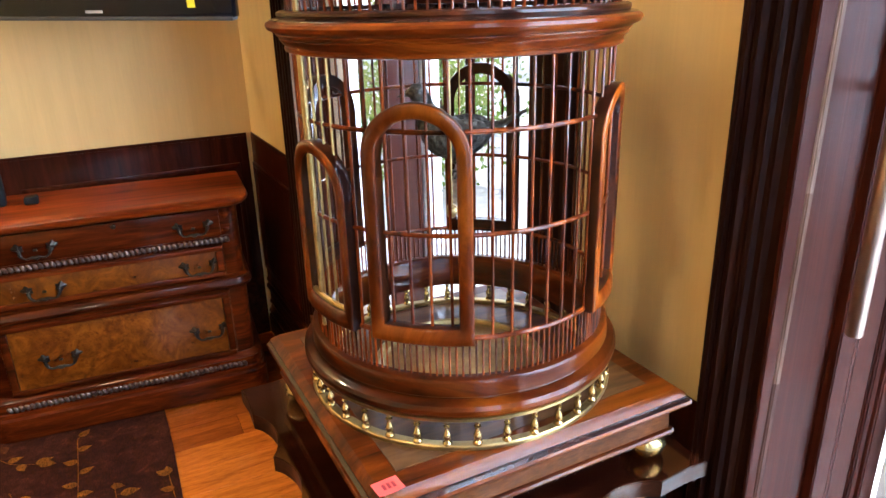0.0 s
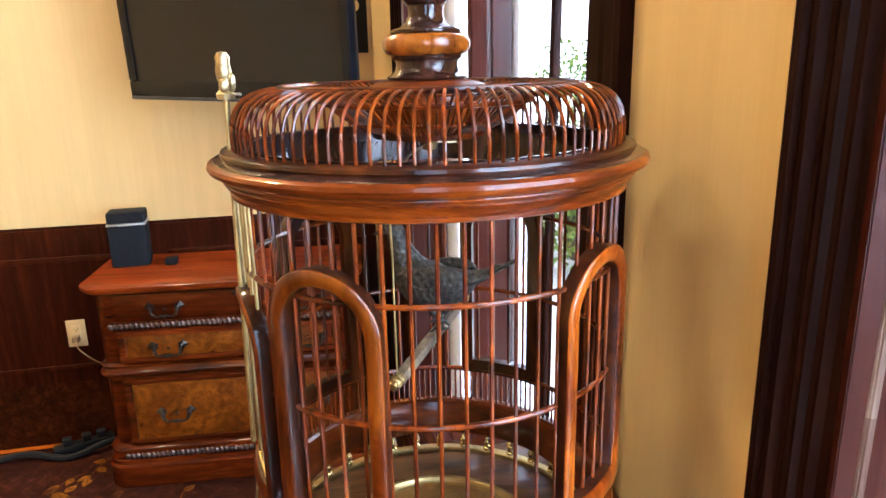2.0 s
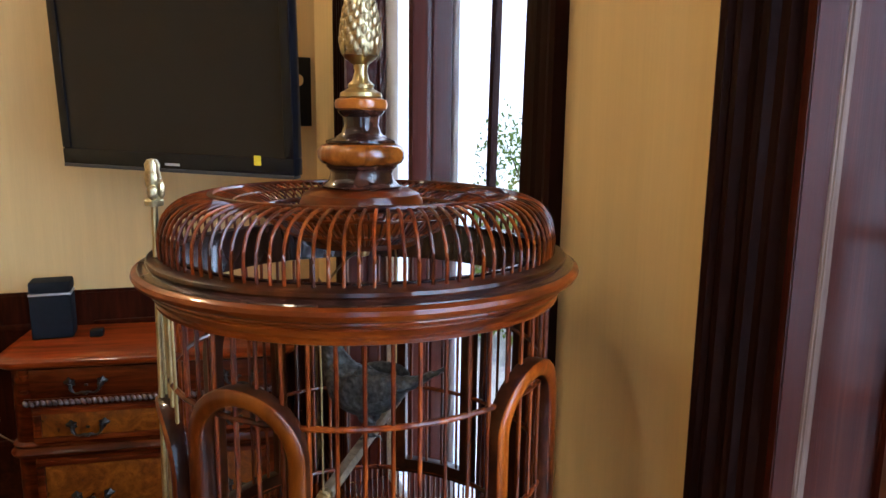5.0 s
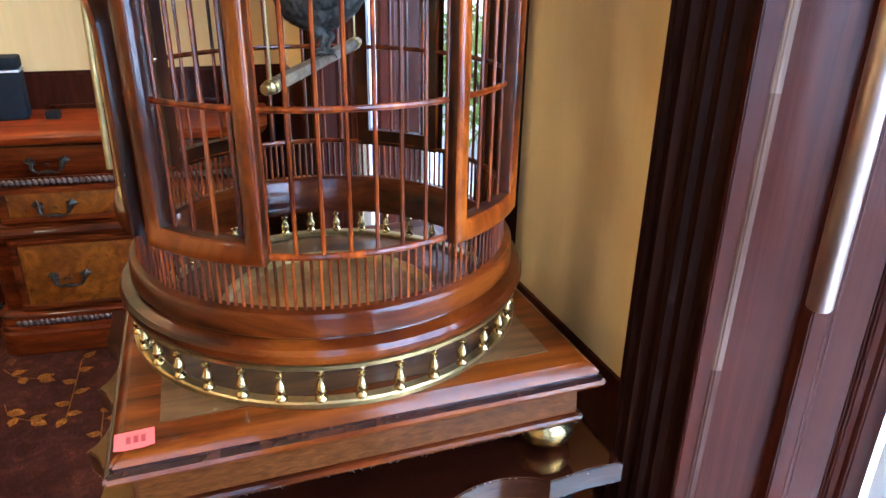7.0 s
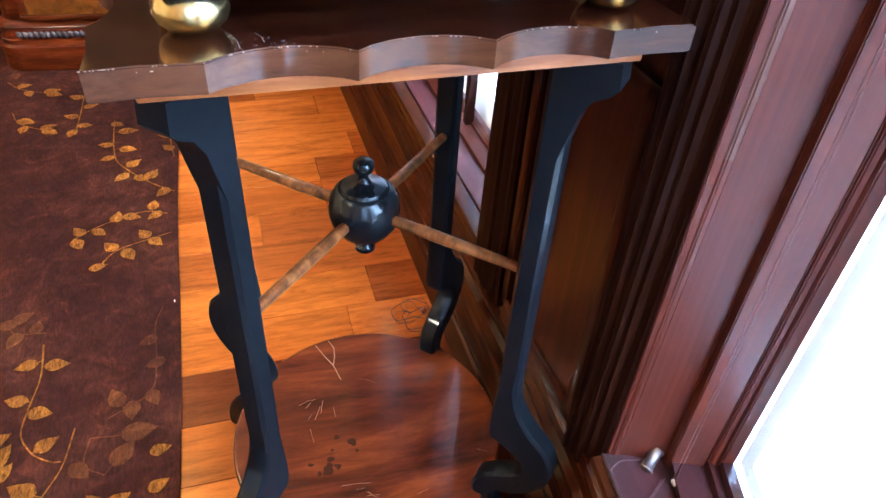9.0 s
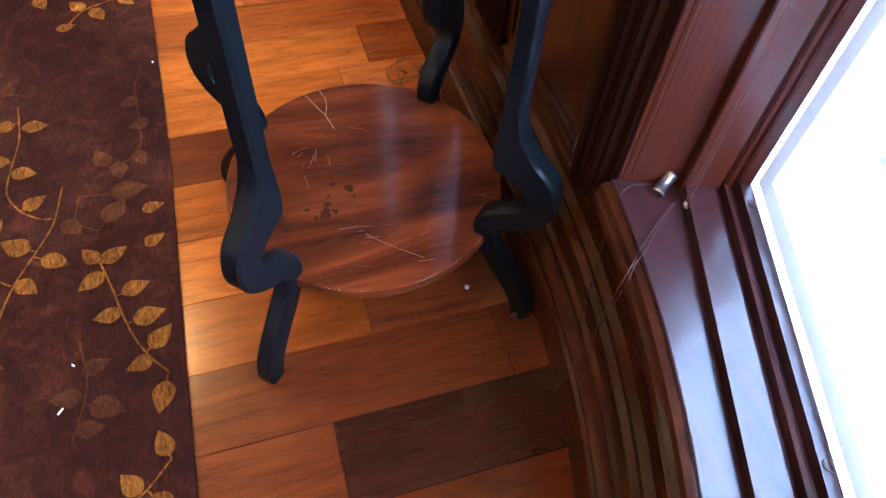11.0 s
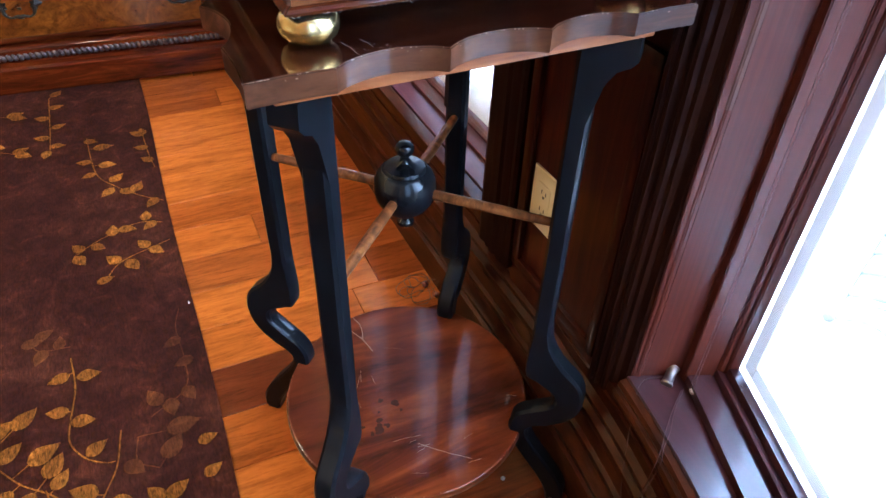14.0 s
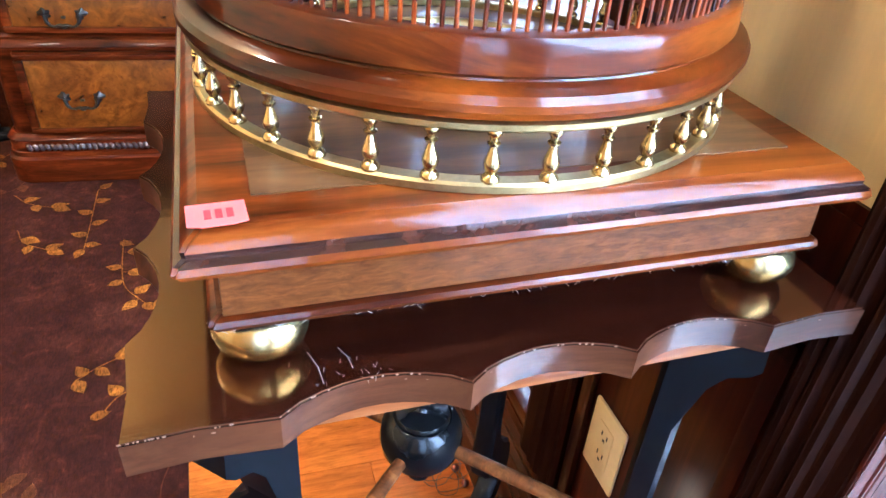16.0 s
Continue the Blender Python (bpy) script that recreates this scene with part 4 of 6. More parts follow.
spoke_bm = tube([(0.036 + 0.170 * i / 10, 0, 0.607) for i in range(11)], lambda t: 0.0075 - 0.002 * abs(t - 0.35), 10)
for q in (45, 135, 225, 315):
    if q == 45:
        spoke = part("spoke", spoke_bm, ROD_WOOD, table, "unpainted wooden dowel spoke")
        spoke.matrix_basis = pose(0, 0, 0, 0, 0, q)
    else:
        o = spoke.copy()
        scene.collection.objects.link(o)
        o.matrix_basis = pose(0, 0, 0, 0, 0, q)

# ---- birdcage ----
TRAY_FLOOR = metal("dull_tray_brass", (0.40, 0.235, 0.075), 0.42, 0.5, 30, (0.06, 0.035, 0.015))
CX = 0.0092
cage = thing("birdcage", "large round mahogany birdcage with arched doors, brass gallery and turned finial", "birdcage", pose(CX, 0, 0))


def square_ring(profile, n=1):
    """A square moulding: rows of (half width, z)."""
    bm = bmesh.new()
    rings = [[bm.verts.new((x * h, y * h, z)) for x, y in ((-1, -1), (1, -1), (1, 1), (-1, 1))] for h, z in profile]
    for u, v in zip(rings, rings[1:]):
        for i in range(4):
            bm.faces.new((u[i], u[(i + 1) % 4], v[(i + 1) % 4], v[i]))
    bm.faces.new(rings[0])
    bm.faces.new(rings[-1])
    bmesh.ops.recalc_face_normals(bm, faces=bm.faces)
    corner = [e for e in bm.edges if abs(e.verts[0].co.x - e.verts[1].co.x) < 0.03 and abs(e.verts[0].co.y - e.verts[1].co.y) < 0.03]
    bmesh.ops.bevel(bm, geom=corner, offset=0.0022, segments=2, affect="EDGES")
    return bm


BT = Matrix.Translation((0.0024, 0.0042, 0)) @ pose(0, 0, 0, 0, 0, 1.06)
Z0 = 0.9385
base = part("base", square_ring([(0.178, Z0 + 0.001), (0.187, Z0), (0.1885, Z0 + 0.003), (0.187, Z0 + 0.006), (0.1835, Z0 + 0.0075), (0.1825, Z0 + 0.034), (0.186, Z0 + 0.0365), (0.190, Z0 + 0.040),
                                 (0.1985, Z0 + 0.0415), (0.200, Z0 + 0.0445), (0.1985, Z0 + 0.0480), (0.1945, Z0 + 0.0500), (0.195, Z0 + 0.0535), (0.1925, Z0 + 0.0570), (0.188, Z0 + 0.0598), (0.186, Z0 + 0.0615), (0.150, Z0 + 0.0613)]),
            BASE_WOOD, cage, "square moulded mahogany base", angle=28)
base.matrix_basis = BT
base.data.materials.append(BASE_SIDE)
base.data.materials.append(EBONY)
for f in base.data.polygons:
    z = f.center.z - Z0
    if 0.009 < z < 0.033 and abs(f.normal.z) < 0.3:
        f.material_index = 1
    # the groove's shadow line is put into the colour here
    elif 0.0484 < z < 0.0532:
        f.material_index = 2
bm = block((-0.161, -0.161, 0.994), (0.161, 0.161, 1.0006))
o = part("base_panel", bm, BASE_PANEL, cage, "darker inset top panel", smooth=False)
o.matrix_basis = BT
for k, (sx, sy) in enumerate(((-1, -1), (1, -1), (1, 1), (-1, 1))):
    if k == 0:
        foot = part("ball_foot", lathe([(0, TOP + 0.0004), (0.012, TOP + 0.0006), (0.0195, TOP + 0.0035), (0.0242, TOP + 0.0080), (0.0264, TOP + 0.0140), (0.0262, TOP + 0.0195), (0.0235, TOP + 0.0250), (0.0180, TOP + 0.0292), (0.010, TOP + 0.0312), (0, TOP + 0.0316)], 32), BRASS_BRIGHT, cage, "polished brass bun foot")
        foot.matrix_basis = BT @ pose(-0.163, -0.163, 0)
    else:
        o = foot.copy()
        scene.collection.objects.link(o)
        o.matrix_basis = BT @ pose(sx * 0.163, sy * 0.163, 0)

# dust and lint caught under the rim of the base
rnd = random.Random(77)
bm = bmesh.new()
for k in range(90):
    u, v = rnd.uniform(-0.185, 0.185), -0.1872
    if rnd.random() < 0.3:
        u, v = v, u
    p = Vector((u, v, Z0 + 0.0006))
    q = p + Vector((rnd.uniform(-0.003, 0.003), rnd.uniform(-0.0015, 0.0008), -rnd.uniform(0.0004, 0.0022)))
    tube([p, q], 0.00016, 3, bm)
fuzz = part("dust_fringe", bm, plain("grey_dust", (0.26, 0.22, 0.19), 0.95), cage, "fringe of grey dust under the base rim")
fuzz.matrix_basis = BT
fuzz["kind"] = "stuff"

# brass gallery: two rings with turned balusters
GB = 1.0005
part("gallery_bottom_ring", lathe([(0.1835, GB), (0.1835, GB + 0.004), (0.182, GB + 0.0055), (0.174, GB + 0.0055), (0.1725, GB + 0.004), (0.1725, GB)], 96, closed=True), BRASS, cage)
part("gallery_top_ring", lathe([(0.184, GB + 0.0345), (0.185, GB + 0.0355), (0.185, GB + 0.0385), (0.183, GB + 0.0396), (0.172, GB + 0.0396), (0.172, GB + 0.0345)], 96, closed=True), BRASS, cage)
bal = lathe([(0, GB + 0.0052), (0.0050, GB + 0.0052), (0.0052, GB + 0.0068), (0.0040, GB + 0.0088), (0.0027, GB + 0.0098), (0.0028, GB + 0.0106), (0.0040, GB + 0.0122), (0.0046, GB + 0.0145), (0.0043, GB + 0.0168), (0.0030, GB + 0.0200), (0.0021, GB + 0.0232), (0.0020, GB + 0.0248), (0.0034, GB + 0.0256), (0.0036, GB + 0.0266), (0.0022, GB + 0.0275), (0.0024, GB + 0.0295), (0.0038, GB + 0.0312), (0.0040, GB + 0.0332), (0.003, GB + 0.0348)], 14)
NBAL = 36
for k in range(NBAL):
    a = radians(-92.1 + 360 * k / NBAL)
    if k == 0:
        first = part("baluster", bal, BRASS_BRIGHT, cage)
        o = first
    else:
        o = first.copy()
        scene.collection.objects.link(o)
    o.matrix_basis = pose(0.1785 * math.cos(a), 0.1785 * math.sin(a), 0)
# flat brass tray on the floor of the cage
part("tray", lathe([(0, GB + 0.0004), (0.104, GB + 0.0004), (0.106, GB + 0.0020), (0.106, GB + 0.0075), (0.104, GB + 0.0092), (0.1005, GB + 0.0090), (0.0985, GB + 0.0070), (0.0975, GB + 0.0035), (0.094, GB + 0.0026), (0, GB + 0.0026)], 72), BRASS, cage, "shallow round brass tray")
part("tray_floor", lathe([(0, GB + 0.0028), (0.092, GB + 0.0028), (0.093, GB + 0.0032), (0.092, GB + 0.0037), (0, GB + 0.0037)], 72), TRAY_FLOOR, cage, "dull brown brass tray floor")

# turned lower ring
part("lower_ring", lathe([(0.152, 1.0402), (0.183, 1.0402), (0.1868, 1.0422), (0.1888, 1.0462), (0.1886, 1.0500), (0.1862, 1.0538), (0.1818, 1.0560), (0.1786, 1.0568), (0.1758, 1.0572), (0.1754, 1.0584), (0.1772, 1.0596), (0.1782, 1.0606),
                          (0.1782, 1.0616), (0.1776, 1.0745), (0.1772, 1.0765), (0.1760, 1.0782), (0.1738, 1.0791), (0.1650, 1.0793), (0.1615, 1.0770), (0.152, 1.050)], 128, closed=True), RING_WOOD, cage, "turned mahogany bottom ring", angle=24)
RB = 0.1688
# short close-set bars below the first ring
short = tube([(0, 0, 1.072), (0, 0, 1.122)], 0.00125, 6)
for k in range(160):
    a = radians(0.7 + 360 * k / 160)
    if k == 0:
        first = part("short_bar", short, WIRE_WOOD, cage)
        o = first
    else:
        o = first.copy()
        scene.collection.objects.link(o)
    o.matrix_basis = pose(RB * math.cos(a), RB * math.sin(a), 0)

ARCHES = (-129.5, -49.5, 50.5, 128.5)
LIFT = 189.5  # middle of the shorter lift door, in degrees


# horizontal hoops
for z, r in ((1.1215, 0.0028), (1.2275, 0.0024), (1.3235, 0.0024)):
    part("hoop", tube([(RB * math.cos(radians(4 * k)), RB * math.sin(radians(4 * k)), z) for k in range(90)], r, 8, loop=True), WIRE_WOOD, cage)
# upright bars
NB = 54
long_bar = tube([(0, 0, 1.120), (0, 0, 1.395)], 0.00165, 6)
for k in range(NB):
    a = radians(-106.2 + 360 * k / NB)
    if abs((math.degrees(a) - LIFT + 180) % 360 - 180) < 13:
        continue
    if k == 0:
        first = part("bar", long_bar, WIRE_WOOD, cage)
        o = first
    else:
        o = first.copy()
        scene.collection.objects.link(o)
    o.matrix_basis = pose(RB * math.cos(a), RB * math.sin(a), 0)


def arch_frame(parent, zs=1.2995, name="arched_door", label="arched mahogany door frame with dark edges"):
    """An arched flat frame bent round the cage: outer and inner outline on a cylinder."""
    w, iw, z0, zi = 0.0510, 0.0372, 1.118, 1.135
    n = 20

    def outline(hw, zb):
        pts = [(-hw, zb)]
        for k in range(1, 6):
            pts.append((-hw, zb + (zs - zb) * k / 6))
        for k in range(n + 1):
            t = math.pi - math.pi * k / n
            pts.append((hw * math.cos(t), zs + (hw + (0.0 if hw == w else 0.0)) * math.sin(t)))
        for k in range(5, 0, -1):
            pts.append((hw, zb + (zs - zb) * k / 6))
        pts.append((hw, zb))
        for k in range(1, 6):
            pts.append((hw - 2 * hw * k / 6, zb))
        return pts

    outer, inner = outline(w, z0), outline(iw, zi)
    bm = bmesh.new()
    loops = []
    for pts, rr in ((inner, 0.1655), (inner, 0.1770), ([(x * 0.97 + 0 * x, z) for x, z in inner], 0.1770), (outer, 0.1795), (outer, 0.1665)):
        loops.append([bm.verts.new((rr * math.cos(x / 0.174), rr * math.sin(x / 0.174), z)) for x, z in pts])
    del loops[2]
    # a softly rounded face between the inner and the outer edge
    mid = []
    for f, rr in ((0.12, 0.1795), (0.5, 0.1812), (0.88, 0.1812)):
        mid.append([bm.verts.new((rr * math.cos((xi + (xo - xi) * f) / 0.174), rr * math.sin((xi + (xo - xi) * f) / 0.174), zi_ + (zo - zi_) * f)) for (xi, zi_), (xo, zo) in zip(inner, outer)])
    order = [loops[0], loops[1], *mid, loops[2], loops[3]]
    k = len(inner)
    for u, v in list(zip(order, order[1:])) + [(order[-1], order[0])]:
        for i in range(k):
            bm.faces.new((u[i], u[(i + 1) % k], v[(i + 1) % k], v[i]))
    bmesh.ops.recalc_face_normals(bm, faces=bm.faces)
    for v in [v for v in bm.verts if not v.link_faces]:
        bm.verts.remove(v)
    bm.faces.ensure_lookup_table()
    for i, f in enumerate(bm.faces):
        f.material_index = 0 if k <= i < 5 * k else 1
    ob = part(name, bm, CAGE_WOOD, parent, label, angle=50)
    ob.data.materials.append(CAGE_DARK)
    return ob


door = arch_frame(cage)
for k, c in enumerate(ARCHES):
    if k == 0:
        o = door
    else:
        o = door.copy()
        scene.collection.objects.link(o)
    o.matrix_basis = pose(0, 0, 0, 0, 0, c)

# shorter lift door with brass bars that run up to the cornice
gate = arch_frame(cage, 1.2565, "lift_door", "lower arched lift door with brass bars")
gate.matrix_basis = pose(0, 0, 0, 0, 0, LIFT)
for k in range(5):
    a = -10.0 + 5.0 * k
    p = Vector((0.1700 * math.cos(radians(a)), 0.1700 * math.sin(radians(a)), 0))
    part("brass_bar", tube([p + Vector((0, 0, 1.130)), p + Vector((0, 0, 1.394))], 0.0015, 8), BRASS, gate, "thin brass bar")
part("brass_sill", tube([(0.1735 * math.cos(radians(a)), 0.1735 * math.sin(radians(a)), 1.137) for a in range(-12, 13, 3)], 0.0030, 8), BRASS, gate, "brass rail at the foot of the lift door")

# cornice
cornice = part("cornice", lathe([(0.163, 1.388), (0.174, 1.386), (0.1768, 1.3872), (0.1774, 1.3900), (0.1758, 1.3917), (0.1770, 1.3930), (0.1805, 1.3962), (0.1820, 1.3985), (0.1812, 1.3998), (0.1835, 1.4012), (0.1850, 1.4030), (0.1846, 1.4042), (0.1890, 1.4062), (0.1928, 1.4082), (0.1945, 1.4115), (0.1935, 1.4145), (0.1900, 1.4165),
                       (0.1840, 1.4172), (0.1815, 1.4190), (0.1830, 1.4215), (0.1822, 1.4240), (0.1790, 1.4255), (0.1640, 1.4255), (0.1620, 1.423), (0.1620, 1.391)], 128, closed=True), RING_WOOD, cage, "moulded mahogany cornice ring", angle=40)
cornice.data.materials.append(CAGE_DARK)
for f in cornice.data.polygons:
    if f.center.z > 1.4174 or f.center.xy.length < 0.165:
        f.material_index = 1
part("cornice_groove", lathe([(0.1896, 1.4166), (0.1888, 1.4176), (0.1838, 1.4184), (0.1820, 1.4196), (0.1812, 1.4190), (0.1830, 1.4168)], 128, closed=True), EBONY, cage, "dark antiqued groove")
part("inner_band", lathe([(0.1618, 1.386), (0.1618, 1.4265), (0.158, 1.4265), (0.158, 1.386)], 96, closed=True), EBONY, cage, "dark inner band of the cornice")

# domed ribs that roll over the top and dip to the middle
RIB = [(0.1715, 1.4255), (0.1722, 1.436), (0.1712, 1.447), (0.1670, 1.458), (0.1590, 1.4665), (0.1480, 1.4715), (0.1350, 1.4735), (0.1200, 1.4710), (0.1050, 1.4665), (0.0920, 1.4600), (0.0780, 1.4480), (0.0580, 1.4360), (0.0360, 1.4300), (0.0150, 1.4280)]
NR = 106
rib_line = spline([(r, 0, z) for r, z in RIB], 2)
rib_line = [Matrix.Rotation(radians(9.0 * max(0.0, (0.165 - p.x) / 0.165)), 3, "Z") @ p for p in rib_line]
rib = sweep(lambda t: disc(0.0014 if t < 0.6 else 0.0010, 6), rib_line)
for k in range(NR):
    if k == 0:
        first = part("dome_rib", rib, WIRE_WOOD, cage)
        o = first
    else:
        o = first.copy()
        scene.collection.objects.link(o)
    o.matrix_basis = pose(0, 0, 0, 0, 0, 360 * k / NR + 1.3)
for r, z, t in ((0.1300, 1.4735, 0.0028), (0.0925, 1.4600, 0.0026), (0.070, 1.4425, 0.0016), (0.048, 1.4325, 0.0016), (0.111, 1.4690, 0.0013)):
    part("dome_hoop", tube([(r * math.cos(radians(5 * k)), r * math.sin(radians(5 * k)), z) for k in range(72)], t, 8, loop=True), WIRE_WOOD, cage)

# turned finial with a brass pine cone
finial = part("finial", lathe([(0, 1.4260), (0.050, 1.4285), (0.0535, 1.4480), (0.0552, 1.4570), (0.0548, 1.4665), (0.0515, 1.4735), (0.0440, 1.4770), (0.0330, 1.4780), (0, 1.4782)], 56), RING_WOOD, cage, "turned mahogany and amber wood finial")
part("finial_neck", lathe([(0.030, 1.4780), (0.0350, 1.4785), (0.0358, 1.4803), (0.0325, 1.4822), (0.0290, 1.4860), (0.0278, 1.4905), (0.0285, 1.4945), (0.0310, 1.4965), (0.0315, 1.4985), (0.026, 1.4990), (0, 1.4990)], 48), EBONY, finial, "dark turned neck")
part("finial_ring", lathe([(0.030, 1.4985), (0.0350, 1.5000), (0.0385, 1.5045), (0.0388, 1.5105), (0.0360, 1.5150), (0.0310, 1.5170), (0, 1.5170)], 48), FINIAL_WOOD, finial)
part("finial_spool", lathe([(0.0295, 1.5170), (0.0315, 1.5180), (0.0310, 1.5200), (0.0240, 1.5220), (0.0180, 1.5265), (0.0152, 1.5330), (0.0160, 1.5400), (0.0205, 1.5445), (0.0208, 1.5460), (0, 1.5465)], 40), EBONY, finial, "dark turned spool")
part("finial_collar", lathe([(0.0195, 1.5462), (0.0225, 1.5475), (0.0235, 1.5512), (0.0225, 1.5550), (0.0190, 1.5565), (0, 1.5568)], 40), FINIAL_WOOD, finial)
part("finial_stem", lathe([(0.0175, 1.5565), (0.0188, 1.5575), (0.0180, 1.5610), (0.0125, 1.5640), (0.0110, 1.5650), (0.0115, 1.5680), (0.0075, 1.5720), (0.0055, 1.5790), (0.0065, 1.5850), (0.0125, 1.5895), (0.0150, 1.5920), (0, 1.5925)], 36), BRASS, finial, "brass stem")
# pine cone: overlapping scales set in a spiral
bm = lathe([(0, 1.591), (0.0150, 1.5925), (0.0180, 1.600), (0.0175, 1.612), (0.0148, 1.628), (0.0105, 1.642), (0.005, 1.651), (0, 1.654)], 24)
rnd = random.Random(4)
for k in range(120):
    f = (k + 0.5) / 120
    z = 1.594 + 0.058 * f ** 0.95
    r = 0.0188 * math.sqrt(max(0.02, 1 - max(0, (z - 1.602) / 0.053) ** 1.7)) if z > 1.602 else 0.0165 + 0.0022 * (z - 1.594) / 0.008
    a = k * 2.39996
    m = pose(0, 0, 0, 0, 0, math.degrees(a)) @ Matrix.Translation((r * 0.94, 0, z)) @ pose(0, 0, 0, 0, 12 - 26 * f, 0)
    s = 1.0 - 0.45 * f
    made = bmesh.ops.create_uvsphere(bm, u_segments=6, v_segments=5, radius=1.0)
    bmesh.ops.transform(bm, matrix=m @ Matrix.Diagonal((0.0016, 0.0031 * s, 0.0058 * s, 1)), verts=made["verts"])
part("pine_cone", bm, BRASS_OLD, finial, "cast antique brass pine cone", angle=60)

# two tall brass lift rods with cast figural caps beside one door
lift = part("lift_rod", tube([(-0.1725, -0.012, 1.10), (-0.1722, -0.013, 1.470)], 0.0024, 10), BRASS, cage, "tall brass lift rod")
part("lift_rod", tube([(-0.1765, -0.030, 1.16), (-0.1722, -0.018, 1.470)], 0.0024, 10), BRASS, lift)
bm = lathe([(0, 1.466), (0.0072, 1.467), (0.0078, 1.471), (0.0050, 1.474), (0.0045, 1.480), (0.0062, 1.484), (0.0066, 1.490), (0.0055, 1.496), (0.0062, 1.500), (0.0040, 1.504), (0, 1.505)], 14, m=Matrix.Translation((-0.1722, -0.015, 0)))
ball(bm, (-0.1722, -0.021, 1.478), 0.0045, 8, 6, (1, 0.8, 1.4))
ball(bm, (-0.1662, -0.017, 1.480), 0.0035, 8, 6, (0.9, 1, 2.2))
part("rod_cap", bm, BRASS_OLD, lift, "cast brass ornamental rod cap")

# swing: wooden perch with brass ends hung by two wires from the middle of the dome
swing = thing("perch_swing", "wooden perch swing with brass knobs hung on thin brass wires", "perch", pose(CX, 0, 0))
PA, PB = Vector((-0.0515, -0.088, 1.229)), Vector((0.0530, 0.088, 1.240))
d = (PB - PA).normalized()
part("perch", sweep([(-0.0048, -0.004), (0.0048, -0.004), (0.0055, 0.0), (0.0040, 0.0045), (-0.0040, 0.0045), (-0.0055, 0.0)], [PA + d * 0.006, PB - d * 0.003]), wood("perch_grey_wood", (0.06, 0.04, 0.025), (0.14, 0.10, 0.06), (0.24, 0.18, 0.11), 0.5, 0.1, (1, 1, 1), 60, 0.2, 0.1), swing)
turn = d.to_track_quat("Z", "Y").to_matrix().to_4x4()
for p, s in ((PA, 1), (PB, -1)):
    bm = lathe([(0, -0.007), (0.0035, -0.006), (0.0048, -0.003), (0.0035, -0.0005), (0.0055, 0.0012), (0.0058, 0.0035), (0.0040, 0.005), (0.0062, 0.0068), (0.0064, 0.011), (0.0052, 0.0128), (0, 0.0128)], 16, m=Matrix.Translation(p) @ turn @ (Matrix.Identity(4) if s > 0 else pose(0, 0, 0, 180)))
    part("brass_knob", bm, BRASS, swing)
hub_z = 1.4225
for p in (PA, PB):
    q = p + d * (0.006 if p is PA else -0.006)
    pts = spline([q, q + Vector((0, 0, 0.10)), q * 0.985 + Vector((0, 0, 0.165 + 1e-4)) - Vector((0, 0, q.z * -0.015)), Vector((q.x * 0.55, q.y * 0.55, hub_z - 0.006)), Vector((0, 0, hub_z))], 6)
    part("wire", tube(pts, 0.0010, 6), BRASS, swing)
part("hub_ring", lathe([(0, hub_z - 0.008), (0.006, hub_z - 0.006), (0.008, hub_z), (0.005, hub_z + 0.004), (0, hub_z + 0.006)], 20), BRASS, swing)

